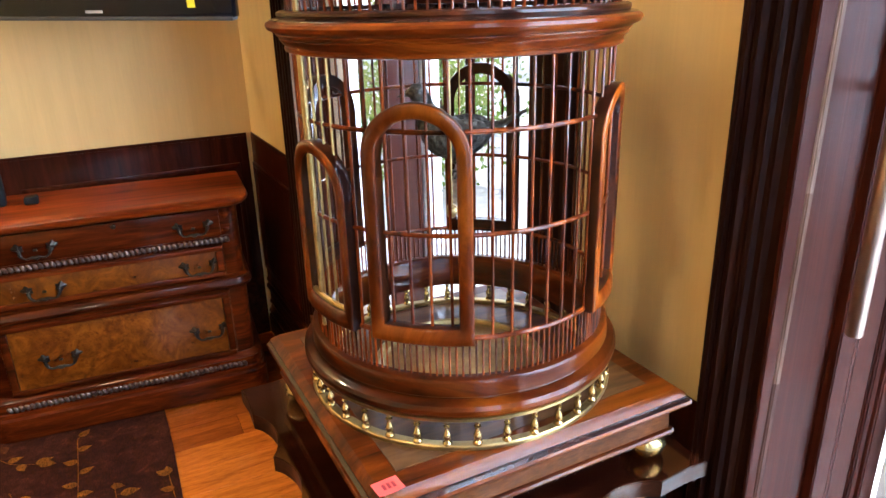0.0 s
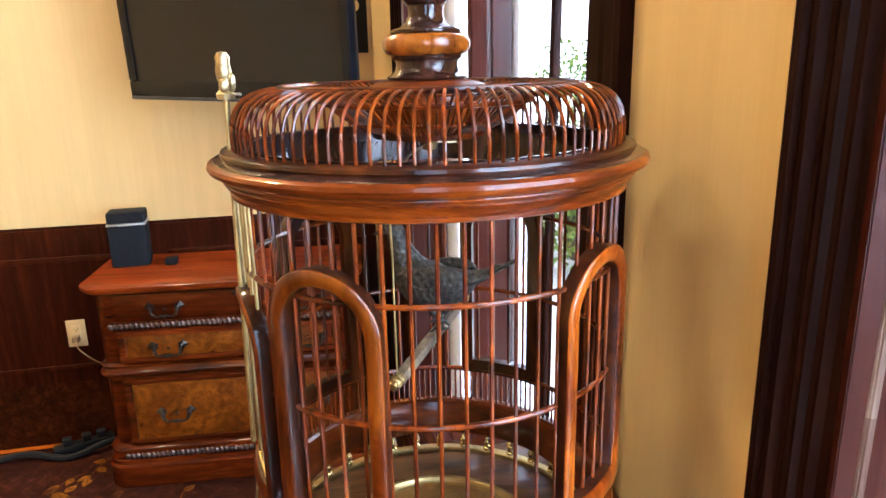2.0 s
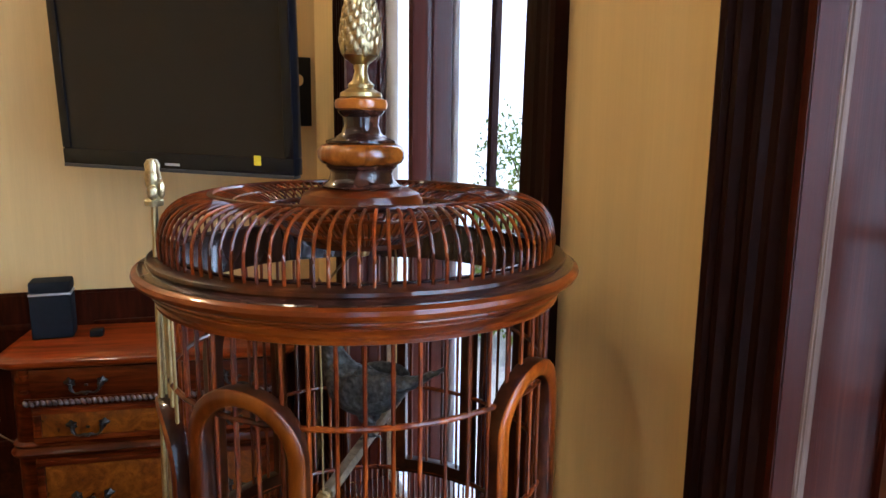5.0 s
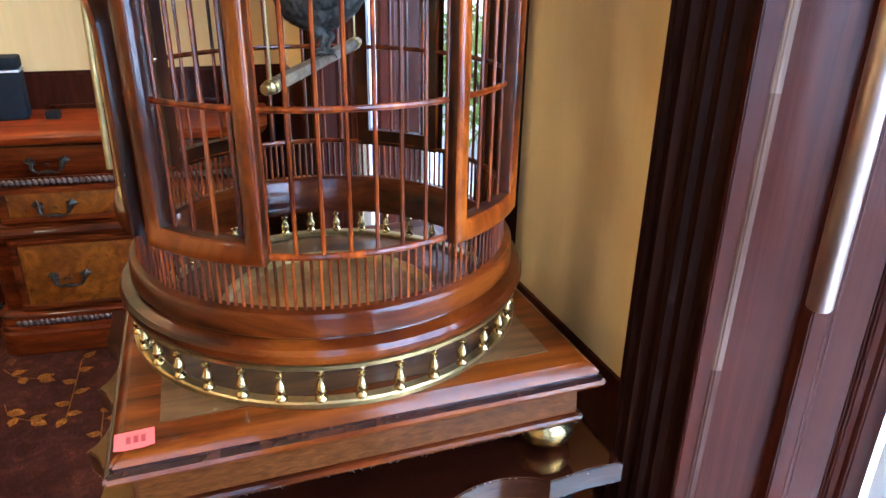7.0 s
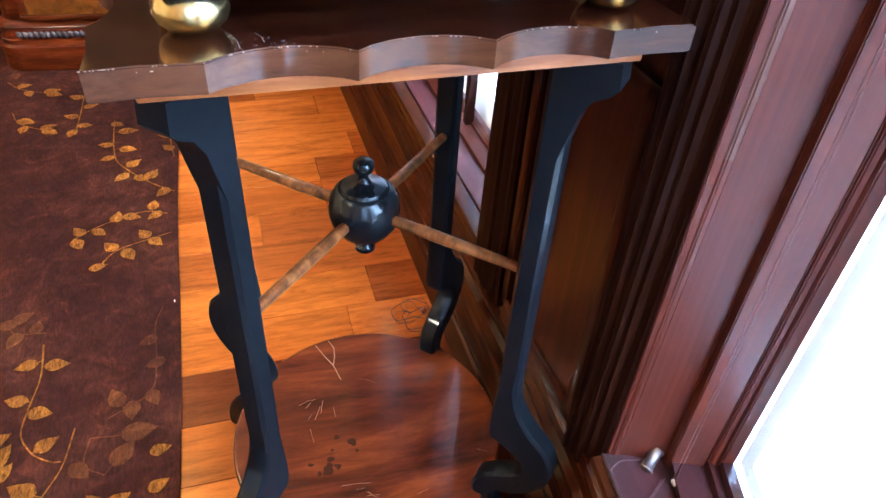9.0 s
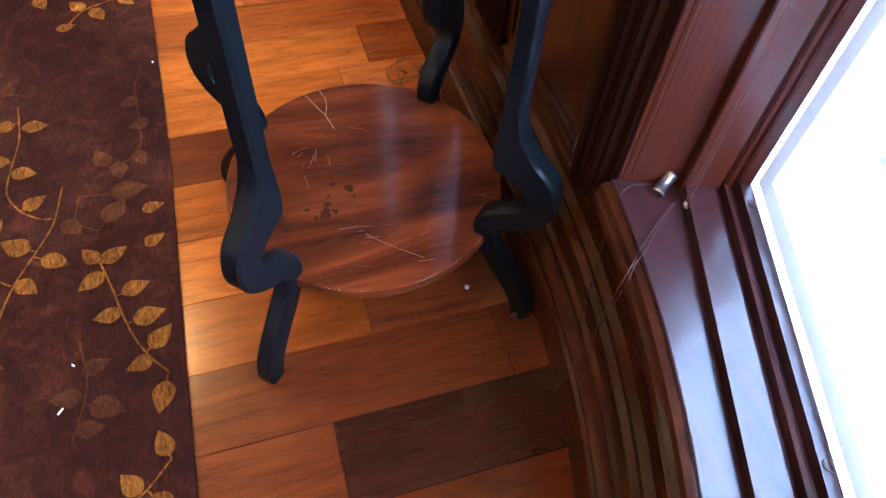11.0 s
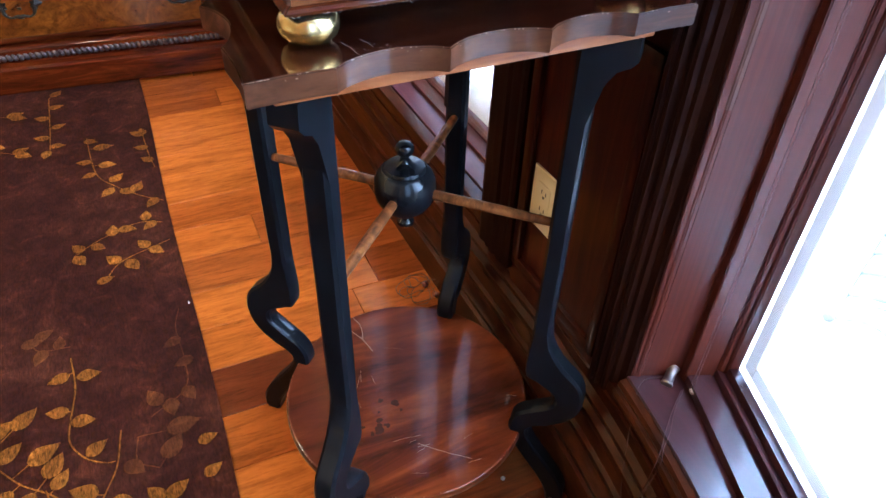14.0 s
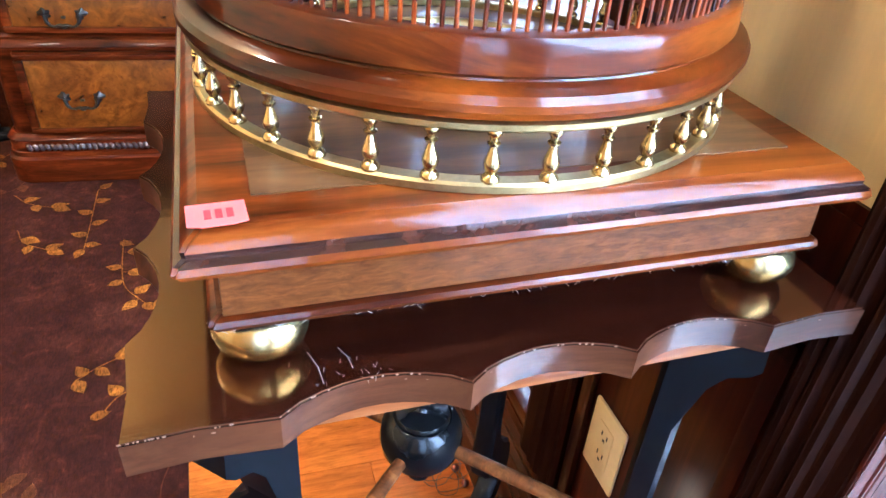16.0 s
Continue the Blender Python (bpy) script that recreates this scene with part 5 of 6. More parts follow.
# cast bird on the perch, one plain mesh
def bird_mesh():
    """Body, neck, head, tail and legs blended into one skin by remeshing overlapping forms."""
    bm = bmesh.new()
    fwd = Vector((-0.863, 0.506, 0.0)).normalized()
    side = Vector((-fwd.y, fwd.x, 0))
    o = Vector((0.0058, 0.005, 1.292))

    def P(f, z, s=0.0):
        return o + fwd * f + side * s + Vector((0, 0, z))

    rot = Matrix((( fwd.x, side.x, 0), (fwd.y, side.y, 0), (0, 0, 1))).to_4x4()

    def egg(f, z, rf, rs, rz, pitch=0, s=0.0):
        ball(bm, P(f, z, s), 1.0, 20, 14, (rf, rs, rz), rot @ pose(0, 0, 0, 0, pitch, 0))

    spine = [(-0.064, 0.015, 0.005, 0.0032), (-0.050, 0.007, 0.0075, 0.0045), (-0.035, 0.001, 0.0105, 0.0085), (-0.020, -0.006, 0.0165, 0.0165), (0.000, -0.010, 0.0210, 0.0235),
             (0.018, -0.004, 0.0215, 0.0240), (0.029, 0.009, 0.0165, 0.0175), (0.035, 0.022, 0.0122, 0.0125), (0.039, 0.034, 0.0102, 0.0104), (0.043, 0.042, 0.0095, 0.0095), (0.049, 0.046, 0.0072, 0.0068)]
    line = spline([P(f, z) for f, z, *_ in spine], 4)
    rs = spline([(a, b, 0) for _, _, a, b in spine], 4)
    rings = []
    for i, p in enumerate(line):
        a, b = line[max(0, i - 1)], line[min(len(line) - 1, i + 1)]
        t = (b - a).normalized()
        u = t.cross(side).normalized()
        rings.append([bm.verts.new(p + side * (rs[i].x * math.cos(2 * math.pi * k / 16)) + u * (rs[i].y * math.sin(2 * math.pi * k / 16))) for k in range(16)])
    for x, y in zip(rings, rings[1:]):
        for k in range(16):
            bm.faces.new((x[k], x[(k + 1) % 16], y[(k + 1) % 16], y[k]))
    bm.faces.new(rings[0])
    bm.faces.new(rings[-1])
    egg(0.044, 0.043, 0.0105, 0.0095, 0.0098)
    sweep(lambda t: disc(0.0050 * (1 - t) + 0.0006, 10), [P(0.052, 0.0425), P(0.058, 0.0408), P(0.067, 0.0375)], bm)
    for s in (-1, 1):
        egg(-0.006, 0.001, 0.030, 0.0045, 0.0145, 8, s * 0.0185)
        # folded wing tip along the tail
        sweep(lambda t: disc(0.0065 * (1 - t) + 0.001, 10, 0.5), [P(-0.022, -0.001, s * 0.014), P(-0.040, 0.002, s * 0.007), P(-0.052, 0.006, s * 0.003)], bm)
        egg(0.002, -0.026, 0.0075, 0.0065, 0.012, 14, s * 0.009)
        foot = P(-0.004 - 0.004 * s, -0.0500, s * 0.0085)
        sweep(lambda t: disc(0.0036 - 0.0012 * t, 8), [P(0.000, -0.028, s * 0.009), P(-0.006, -0.036, s * 0.009), P(-0.002, -0.044, s * 0.0085), foot], bm)
        for dx, dy in ((0.013, 0.004), (0.012, -0.004), (0.014, 0.0), (-0.009, 0.0)):
            sweep(lambda t: disc(0.0019 - 0.0009 * t, 6), [foot, foot + fwd * dx * 0.6 + side * dy * 0.7 + Vector((0, 0, 0.0008)), foot + fwd * dx + side * dy - Vector((0, 0, 0.0035))], bm)
    # tail feathers
    for s in (-1, 0, 1):
        sweep([(-0.0035, -0.0012), (0.0035, -0.0012), (0.0035, 0.0012), (-0.0035, 0.0012)], [P(-0.040, 0.003, s * 0.002), P(-0.060, 0.012, s * 0.003), P(-0.077, 0.0215, s * 0.0035)], bm)
    bmesh.ops.recalc_face_normals(bm, faces=bm.faces)
    return bm


bird = tagged(part("bird_statue", bird_mesh(), VERDIGRIS), "dark verdigris bronze bird statue standing on the perch", "statue")
bird.location.x = CX
mod = bird.modifiers.new("skin", "REMESH")
mod.mode, mod.voxel_size, mod.use_smooth_shade = "VOXEL", 0.0011, True
tex = bpy.data.textures.new("feather_relief", "CLOUDS")
tex.noise_scale = 0.0042
dm = bird.modifiers.new("relief", "DISPLACE")
dm.texture, dm.strength, dm.mid_level, dm.texture_coords = tex, 0.0026, 0.5, "LOCAL"

# price sticker on the base: pen strokes that cannot be read
sticker = thing("price_sticker", "small coral red price sticker with pen strokes on the cage base", "sticker", Matrix.Translation((-0.1625, -0.1775, 1.0012)) @ pose(0, 0, 0, 0, 0, 4))
bm = bmesh.new()
vs = [[bm.verts.new((-0.0135 + 0.027 * i / 4, -0.0105 + 0.021 * j / 2, 0.0002 + (0.0012 if i in (0, 4) and j == 0 else 0))) for i in range(5)] for j in range(3)]
for j in range(2):
    for i in range(4):
        bm.faces.new((vs[j][i], vs[j][i + 1], vs[j + 1][i + 1], vs[j + 1][i]))
g = bmesh.ops.extrude_face_region(bm, geom=bm.faces[:])
bmesh.ops.translate(bm, verts=[e for e in g["geom"] if isinstance(e, bmesh.types.BMVert)], vec=(0, 0, 0.0003))
bmesh.ops.recalc_face_normals(bm, faces=bm.faces)
part("paper", bm, STICKER, sticker)
for x in (-0.004, 0.001, 0.006):
    part("pen_bar", block((x - 0.0016, -0.004, 0.0006), (x + 0.0016, 0.004, 0.0009)), INK, sticker, smooth=False)

# ---- chest of drawers ----
CH = pose(-0.398, 1.80, 0.0, 0, 0, -4.6)  # local: x along the front, y towards the wall
chest = thing("chest_of_drawers", "mahogany chest with burl drawer fronts, rope mouldings and dark bronze pulls", "chest of drawers", CH)
CW, CD = 0.442, 0.37


def rounded_rect(hw, y0, y1, r, n=6):
    """Plan of the chest: round front corners."""
    pts = [(-hw, y1), (-hw, y0 + r)]
    pts += [(-hw + r - r * math.cos(math.pi / 2 * k / n), y0 + r - r * math.sin(math.pi / 2 * k / n)) for k in range(1, n + 1)]
    pts += [(hw - r + r * math.sin(math.pi / 2 * k / n), y0 + r - r * math.cos(math.pi / 2 * k / n)) for k in range(0, n)]
    return pts + [(hw, y0 + r), (hw, y1)]


def stacked(rows, r=0.04):
    """Slab built from rows of (outset, z)."""
    bm = bmesh.new()
    rings = [[bm.verts.new((x, y, z)) for x, y in rounded_rect(CW + o, -o, CD, r + o)] for o, z in rows]
    k = len(rings[0])
    for u, v in zip(rings, rings[1:]):
        for i in range(k):
            bm.faces.new((u[i], u[(i + 1) % k], v[(i + 1) % k], v[i]))
    bm.faces.new(rings[0])
    bm.faces.new(rings[-1])
    bmesh.ops.recalc_face_normals(bm, faces=bm.faces)
    return bm


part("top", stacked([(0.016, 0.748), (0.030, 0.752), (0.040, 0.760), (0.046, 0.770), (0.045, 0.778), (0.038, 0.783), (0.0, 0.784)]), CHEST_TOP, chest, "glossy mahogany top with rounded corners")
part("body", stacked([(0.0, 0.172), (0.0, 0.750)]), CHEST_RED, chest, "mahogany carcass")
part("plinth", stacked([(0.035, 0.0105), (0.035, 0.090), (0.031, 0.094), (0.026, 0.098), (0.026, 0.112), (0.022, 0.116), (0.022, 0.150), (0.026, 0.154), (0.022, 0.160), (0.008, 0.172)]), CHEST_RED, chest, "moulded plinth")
part("waist_moulding", stacked([(0.0, 0.438), (0.018, 0.442), (0.022, 0.452), (0.014, 0.460), (0.010, 0.472), (0.014, 0.480), (0.008, 0.486), (0.0, 0.490)]), CHEST_RED, chest)


def drawer(z0, z1, proud, burled, hz):
    dr = part("drawer", block((-0.375, -0.010 - proud, z0), (0.375, 0.01, z1), 0.004), CHEST_RED, chest)
    if burled:
        bm = bmesh.new()
        box(bm, (-0.345, -0.0145 - proud, z0 + 0.018), (0.345, -0.005, z1 - 0.016), 0.002)
        part("burl_panel", bm, BURL, dr, "figured golden burl veneer panel")
        bm = bmesh.new()
        fw = 0.020
        for lo, hi in (((-0.371, z0 + 0.001), (0.371, z0 + fw)), ((-0.371, z1 - fw), (0.371, z1 - 0.001)), ((-0.371, z0 + fw), (-0.345, z1 - fw)), ((0.345, z0 + fw), (0.371, z1 - fw))):
            box(bm, (lo[0], -0.022 - proud, lo[1]), (hi[0], -0.008, hi[1]), 0.006)
        part("drawer_mould", bm, CHEST_RED, dr)
    y = (-0.0145 if burled else -0.010) - proud
    for hx in (-0.205, 0.285):
        hd = part("pull", block((-0.006, y - 0.006, hz - 0.004), (0.006, y, hz + 0.004), 0.002), BRONZE, dr, "dark bronze swan-neck drawer pull")
        hd.location.x = hx
        for s in (-1, 1):
            # one cast leaf: a lobed dome that reaches outwards and up
            bm = bmesh.new()
            rings = []
            for f, d in ((1.0, 0.0), (0.8, 0.0035), (0.45, 0.0075), (0.22, 0.0125)):
                ring = []
                for q in range(30):
                    a = 2 * math.pi * q / 30
                    r = 0.0125 * (1 + 0.22 * math.cos(5 * a)) * (1 + 0.75 * max(0.0, math.cos(a - 0.45)) ** 3 + 0.25 * max(0.0, -math.sin(a)) ** 2)
                    ring.append(bm.verts.new((s * (0.046 + f * r * math.cos(a)), y - d, hz + 0.010 + f * r * math.sin(a))))
                rings.append(ring)
            for u, v in zip(rings, rings[1:]):
                for q in range(30):
                    bm.faces.new((u[q], u[(q + 1) % 30], v[(q + 1) % 30], v[q]))
            bm.faces.new(rings[-1])
            bmesh.ops.recalc_face_normals(bm, faces=bm.faces)
            part("rosette", bm, BRONZE, hd)
        bail = [(-0.046, y - 0.012, hz + 0.008), (-0.042, y - 0.016, hz - 0.012), (-0.028, y - 0.018, hz - 0.022), (-0.010, y - 0.018, hz - 0.019), (0.0, y - 0.018, hz - 0.022), (0.010, y - 0.018, hz - 0.019), (0.028, y - 0.018, hz - 0.022), (0.042, y - 0.016, hz - 0.012), (0.046, y - 0.012, hz + 0.008)]
        part("bail", tube(spline(bail, 4), lambda t: 0.0052 + 0.0018 * math.cos(4 * math.pi * t), 8), BRONZE, hd)
    return dr


drawer(0.642, 0.742, 0.000, False, 0.683)
drawer(0.494, 0.612, 0.008, True, 0.541)
drawer(0.178, 0.434, 0.012, True, 0.289)
bm = bmesh.new()
ball(bm, (0.035, -0.012, 0.728), 0.009, 12, 8, (1, 0.4, 1))
part("keyhole_plate", bm, BRONZE, chest, "small dark keyhole plate")


ROPE = metal("silvered_rope_carving", (0.20, 0.145, 0.125), 0.42, 0.8, 40, (0.030, 0.010, 0.006))


def rope(z, y, count, r, parent):
    """A twisted rope moulding: slanting beads in a row, built as one strip."""
    bm = bmesh.new()
    step = 0.80 / count
    for k in range(count):
        x = -0.40 + step * (k + 0.5)
        ball(bm, (x, y, z), 1.0, 8, 6, (step * 0.52, r * 0.8, r * 1.25), pose(0, 0, 0, 0, -32, 0))
    return part("rope_moulding", bm, ROPE, parent, "carved rope moulding with worn silvering")


rope(0.627, -0.013, 46, 0.0100, chest)
rope(0.133, -0.031, 46, 0.0100, chest)
part("rope_backing", block((-0.40, -0.008, 0.613), (0.40, 0.003, 0.641), 0.002), CHEST_RED, chest)
for s in (-1, 1):
    bm = lathe([(0.020, 0.655), (0.024, 0.66), (0.024, 0.668), (0.018, 0.675), (0.020, 0.70), (0.026, 0.72), (0.026, 0.742), (0, 0.742)], 16, m=Matrix.Translation((s * 0.395, 0.020, 0)))
    part("corner_block", bm, CHEST_RED, chest, "turned corner block")

# speaker and a small black box on the chest
spk = thing("table_speaker", "charcoal table speaker with a silver band on the chest", "speaker", Matrix.Translation((-0.745, 2.075, 0.7845)) @ pose(0, 0, 0, 0, 0, 4))
part("cabinet", block((-0.066, -0.05, 0.0), (0.066, 0.05, 0.155), 0.008), SPEAKER_GREY, spk)
part("band", block((-0.067, -0.051, 0.155), (0.067, 0.05, 0.163), 0.002), SILVER, spk, "silver band")
part("top_panel", block((-0.066, -0.048, 0.163), (0.066, 0.05, 0.205), 0.01), SPEAKER_GREY, spk)
dock = thing("black_adapter", "small black plastic adapter on the chest", "adapter", pose(-0.60, 2.03, 0.7845))
part("shell", block((-0.022, -0.022, 0), (0.022, 0.022, 0.026), 0.006), CABLE, dock)


# ---- television on a swivel arm ----
L0, R0 = Vector((-0.683, 2.096, 0)), Vector((0.056, 1.612, 0))
tdir = (R0 - L0).normalized()
tn = Vector((tdir.y, -tdir.x, 0))
TVW, TVH = (R0 - L0).length, 0.585
L0, R0 = (p + tdir * 0.016 + Vector((0.011, -0.050, 0)) for p in (L0, R0))
TVM = Matrix(((tdir.x, -tn.x, 0, (L0.x + R0.x) / 2), (tdir.y, -tn.y, 0, (L0.y + R0.y) / 2), (0, 0, 1, 1.390), (0, 0, 0, 1))) @ pose(0, 0, 0, 3.7, 1.2, -0.6)
tv = thing("television", "black flat television swivelled out on a wall arm, switched off", "television", TVM)
hw = TVW / 2
bm = bmesh.new()
for lo, hi in (((-hw, 0.0), (hw, 0.055)), ((-hw, TVH - 0.035), (hw, TVH)), ((-hw, 0.055), (-hw + 0.035, TVH - 0.035)), ((hw - 0.035, 0.055), (hw, TVH - 0.035))):
    box(bm, (lo[0], -0.012, lo[1]), (hi[0], 0.04, hi[1]), 0.006)
part("bezel", bm, TV_BODY, tv, "glossy black bezel")
part("screen", block((-hw + 0.03, -0.004, 0.05), (hw - 0.03, 0.03, TVH - 0.03)), TV_SCREEN, tv, "dark matte screen", smooth=False)
part("back_shell", block((-hw + 0.04, 0.04, 0.03), (hw - 0.04, 0.09, TVH - 0.03), 0.015), TV_BODY, tv)
part("bottom_trim", block((-hw + 0.002, -0.014, -0.008), (hw - 0.002, 0.03, 0.004), 0.003), paint("grey_trim", (0.045, 0.042, 0.04), 0.4), tv, "grey trim along the bottom")
part("maker_mark", block((-0.028, -0.0135, 0.014), (0.028, -0.0115, 0.022)), paint("grey_mark", (0.35, 0.35, 0.35), 0.4), tv, "plain grey bar", smooth=False)
part("yellow_label", block((0.303, -0.0140, 0.030), (0.327, -0.0120, 0.060)), YELLOW_NOTE, tv, "small yellow label", smooth=False)
def wall_arm(name, bm, mat, label=""):
    """A piece of the swivel mount, given in the room's frame and hung under the television."""
    bmesh.ops.transform(bm, matrix=TVM.inverted(), verts=bm.verts)
    return part(name, bm, mat, tv, label)


wall_arm("wall_plate", block((0.10, BACK - 0.012, 1.535), (0.195, BACK + 0.001, 1.80), 0.003), CABLE, "black steel wall plate")
wall_arm("cable_hole", lathe([(0, 0.0), (0.024, 0.0), (0.024, 0.003), (0, 0.003)], 24, m=Matrix.Translation((0.142, BACK - 0.0125, 1.712)) @ pose(0, 0, 0, 90)), WALL_PAINT, "round hole showing the yellow wall")
wall_arm("swivel_arm", tube([(0.10, BACK - 0.012, 1.66), (-0.05, BACK - 0.12, 1.66), TVM @ Vector((0, 0.075, 0.27))], 0.016, 8), CABLE)


# ---- outlets ----
def outlet(name_pose, label):
    ob = thing("wall_outlet", label, "outlet", name_pose)
    part("plate", block((-0.0355, -0.005, -0.0560), (0.0355, 0.0, 0.0560), 0.003), PLATE, ob)
    part("insert", block((-0.0165, -0.0062, -0.0335), (0.0165, -0.004, 0.0335), 0.001), PLATE, ob)
    for z in (-0.0165, 0.0165):
        for x, w in ((-0.0058, 0.0011), (0.0058, 0.0011)):
            part("slot", block((x - w, -0.0066, z - 0.001), (x + w, -0.006, z + 0.006)), SLOT, ob, smooth=False)
        part("slot", block((-0.0022, -0.0066, z - 0.0085), (0.0022, -0.006, z - 0.0045)), SLOT, ob, smooth=False)
    return ob


outlet(RW @ pose(-0.0062, -0.016, 0.499, 0, 0, -90), "ivory duplex wall outlet on the wainscot behind the table")
outlet(pose(-1.025, BACK - 0.0065, 0.478), "ivory duplex wall outlet on the wainscot beside the chest")
plug = thing("power_plug", "tan plug with a cord in the outlet beside the chest", "plug", pose(-1.025, BACK - 0.012, 0.46))
TAN = plain("tan_plug_plastic", (0.22, 0.14, 0.06), 0.5)
part("body", block((-0.013, -0.03, -0.012), (0.013, -0.001, 0.014), 0.005), TAN, plug)
part("cord", tube(spline([(0, -0.028, -0.004), (0.015, -0.05, -0.03), (0.05, -0.05, -0.07), (0.09, -0.02, -0.12)], 5), 0.003, 6), TAN, plug)
wires = tagged(part("floor_cable", tube(spline([(-1.45, 2.05, 0.022), (-1.25, 2.09, 0.035), (-1.08, 2.05, 0.022), (-0.96, 2.10, 0.04), (-0.88, 2.15, 0.032)], 8), 0.013, 8), CABLE), "thick black cable lying on the floor beside the chest", "cable")
strip = thing("power_strip", "black power strip with plugs lying on the rug by the wall", "power strip", Matrix.Translation((-1.04, 2.135, 0.0105)) @ pose(0, 0, 0, 0, 0, 20))
part("case", block((-0.11, -0.024, 0), (0.11, 0.024, 0.034), 0.006), CABLE, strip)
for x in (-0.06, 0.01, 0.065):
    part("plug", block((x - 0.016, -0.018, 0.033), (x + 0.016, 0.018, 0.062), 0.005), CABLE, strip)

# cord bobbin and tangled wire on the bay sill
bob = thing("cord_weight", "small dull metal blind-cord weight lying on the sill", "cord weight", Matrix.Translation((0.306, -0.270, 0.3705)) @ pose(0, 0, 0, 0, 72, 35))
part("barrel", lathe([(0, -0.0155), (0.0085, -0.0155), (0.0095, -0.0135), (0.0078, -0.0115), (0.0072, 0.0), (0.0080, 0.0115), (0.0098, 0.0135), (0.0088, 0.0155), (0, 0.0155)], 18), metal("dull_pewter", (0.28, 0.22, 0.2), 0.35, 0.4, 80), bob)
tassel = thing("cord_knot", "knotted end of a thin blind cord on the sill", "cord knot", pose(0.322, -0.305, 0.3655))
bm = bmesh.new()
for k in range(9):
    ball(bm, (0.004 * math.cos(k * 2.4), 0.004 * math.sin(k * 2.4), 0.001 + 0.0008 * (k % 3)), 0.003, 7, 5)
part("knot", bm, paint("pale_cord", (0.5, 0.38, 0.33), 0.7), tassel)
CORD_RED = plain("red_brown_cord", (0.07, 0.022, 0.018), 0.7)
for dx in (0.0, 0.0042):
    run = [(0.307 + dx, -0.296, 0.3665), (0.275 + dx, -0.318, 0.3635), (0.243 + dx, -0.343 - dx, 0.3635), (0.222 + dx, -0.362, 0.3605), (0.2135 + dx, -0.368 - dx, 0.340), (0.2140, -0.364 - dx, 0.267), (0.2125, -0.361 - 1.5 * dx, 0.19), (0.2085, -0.358 - dx, 0.10), (0.203, -0.350, 0.022)]
    part("cord", tube(spline([(x - 0.322, y + 0.305, z - 0.3655) for x, y, z in run], 6), 0.0006, 5), CORD_RED, tassel)
    part("blind_cord", tube([(-0.003 + dx * 0.8, 0.005 - dx * 0.5, 0.002), (-0.002 + dx * 0.4, 0.005, HEAD - 0.3655)], 0.0006, 5), CORD_RED, tassel, "thin blind cord hanging from the window head")
loose = tagged(part("hair_wire", tube(spline([(0.296, -0.262, 0.363), (0.262, -0.262, 0.366), (0.238, -0.285, 0.335), (0.222, -0.32, 0.21), (0.214, -0.36, 0.115), (0.208, -0.33, 0.06)], 8), 0.0007, 5), plain("wire_dark", (0.06, 0.03, 0.025), 0.5)), "thin loose brown wire trailing over the baseboard", "wire")
rnd = random.Random(9)
pts = []
for k in range(46):
    a = k * 0.55
    r = 0.035 + 0.022 * math.sin(k * 0.9) + rnd.uniform(-0.008, 0.008)
    pts.append((0.175 + r * math.cos(a), 0.385 + 0.8 * r * math.sin(a), 0.006 + 0.022 * abs(math.sin(k * 0.37))))
coil = tagged(part("tangled_wire", tube(spline(pts, 4), 0.0008, 5), plain("wire_coil", (0.03, 0.012, 0.01), 0.5)), "tangle of thin dark wire on the floor behind the table", "wire")
for k, (x, y) in enumerate(((0.205, 0.40), (0.215, 0.36))):
    bm = ball(bmesh.new(), (x, y, 0.0085), 0.008, 10, 8)
    tagged(part("bead", bm, metal("bead_copper%d" % k, (0.3, 0.1, 0.07), 0.3, 0.3)), "small copper coloured bead on the floor", "bead")
bm = ball(bmesh.new(), (0.135, -0.135, 0.0042), 0.004, 10, 8)
tagged(part("pearl_bead", bm, plain("pearl", (0.7, 0.66, 0.6), 0.3)), "tiny pale bead on the floor under the table", "bead")
bm = lathe([(0, -0.009), (0.005, -0.009), (0.0055, -0.006), (0.004, 0.0), (0.0055, 0.006), (0.005, 0.009), (0, 0.009)], 12, m=Matrix.Translation((0.195, -0.205, 0.0057)) @ pose(0, 0, 0, 0, 90, 50))
tagged(part("copper_scrap", bm, metal("scrap_copper", (0.32, 0.14, 0.11), 0.35, 0.4)), "small copper coloured bobbin on the floor by the baseboard", "bobbin")

# ---- rug ----
RX, RY0, RY1 = -0.318, -1.45, 2.17
bm = bmesh.new()
xs = [-2.6 + (RX + 2.6) * i / 40 for i in range(41)]
ys = [RY0 + (RY1 - RY0) * j / 50 for j in range(51)]
grid = [[bm.verts.new((x + (0.004 * math.sin(y * 5) if i == 40 else 0), y, 0.009 + 0.0012 * noise.noise((x * 4, y * 4, 0)))) for i, x in enumerate(xs)] for y in ys]
for j in range(50):
    for i in range(40):
        bm.faces.new((grid[j][i], grid[j][i + 1], grid[j + 1][i + 1], grid[j + 1][i]))
g = bmesh.ops.extrude_face_region(bm, geom=bm.faces[:])
for e in g["geom"]:
    if isinstance(e, bmesh.types.BMVert):
        e.co.z = 0.0008
bmesh.ops.recalc_face_normals(bm, faces=bm.faces)
rug = tagged(part("rug", bm, RUG), "worn dark brown area rug with golden leafy vines", "rug")


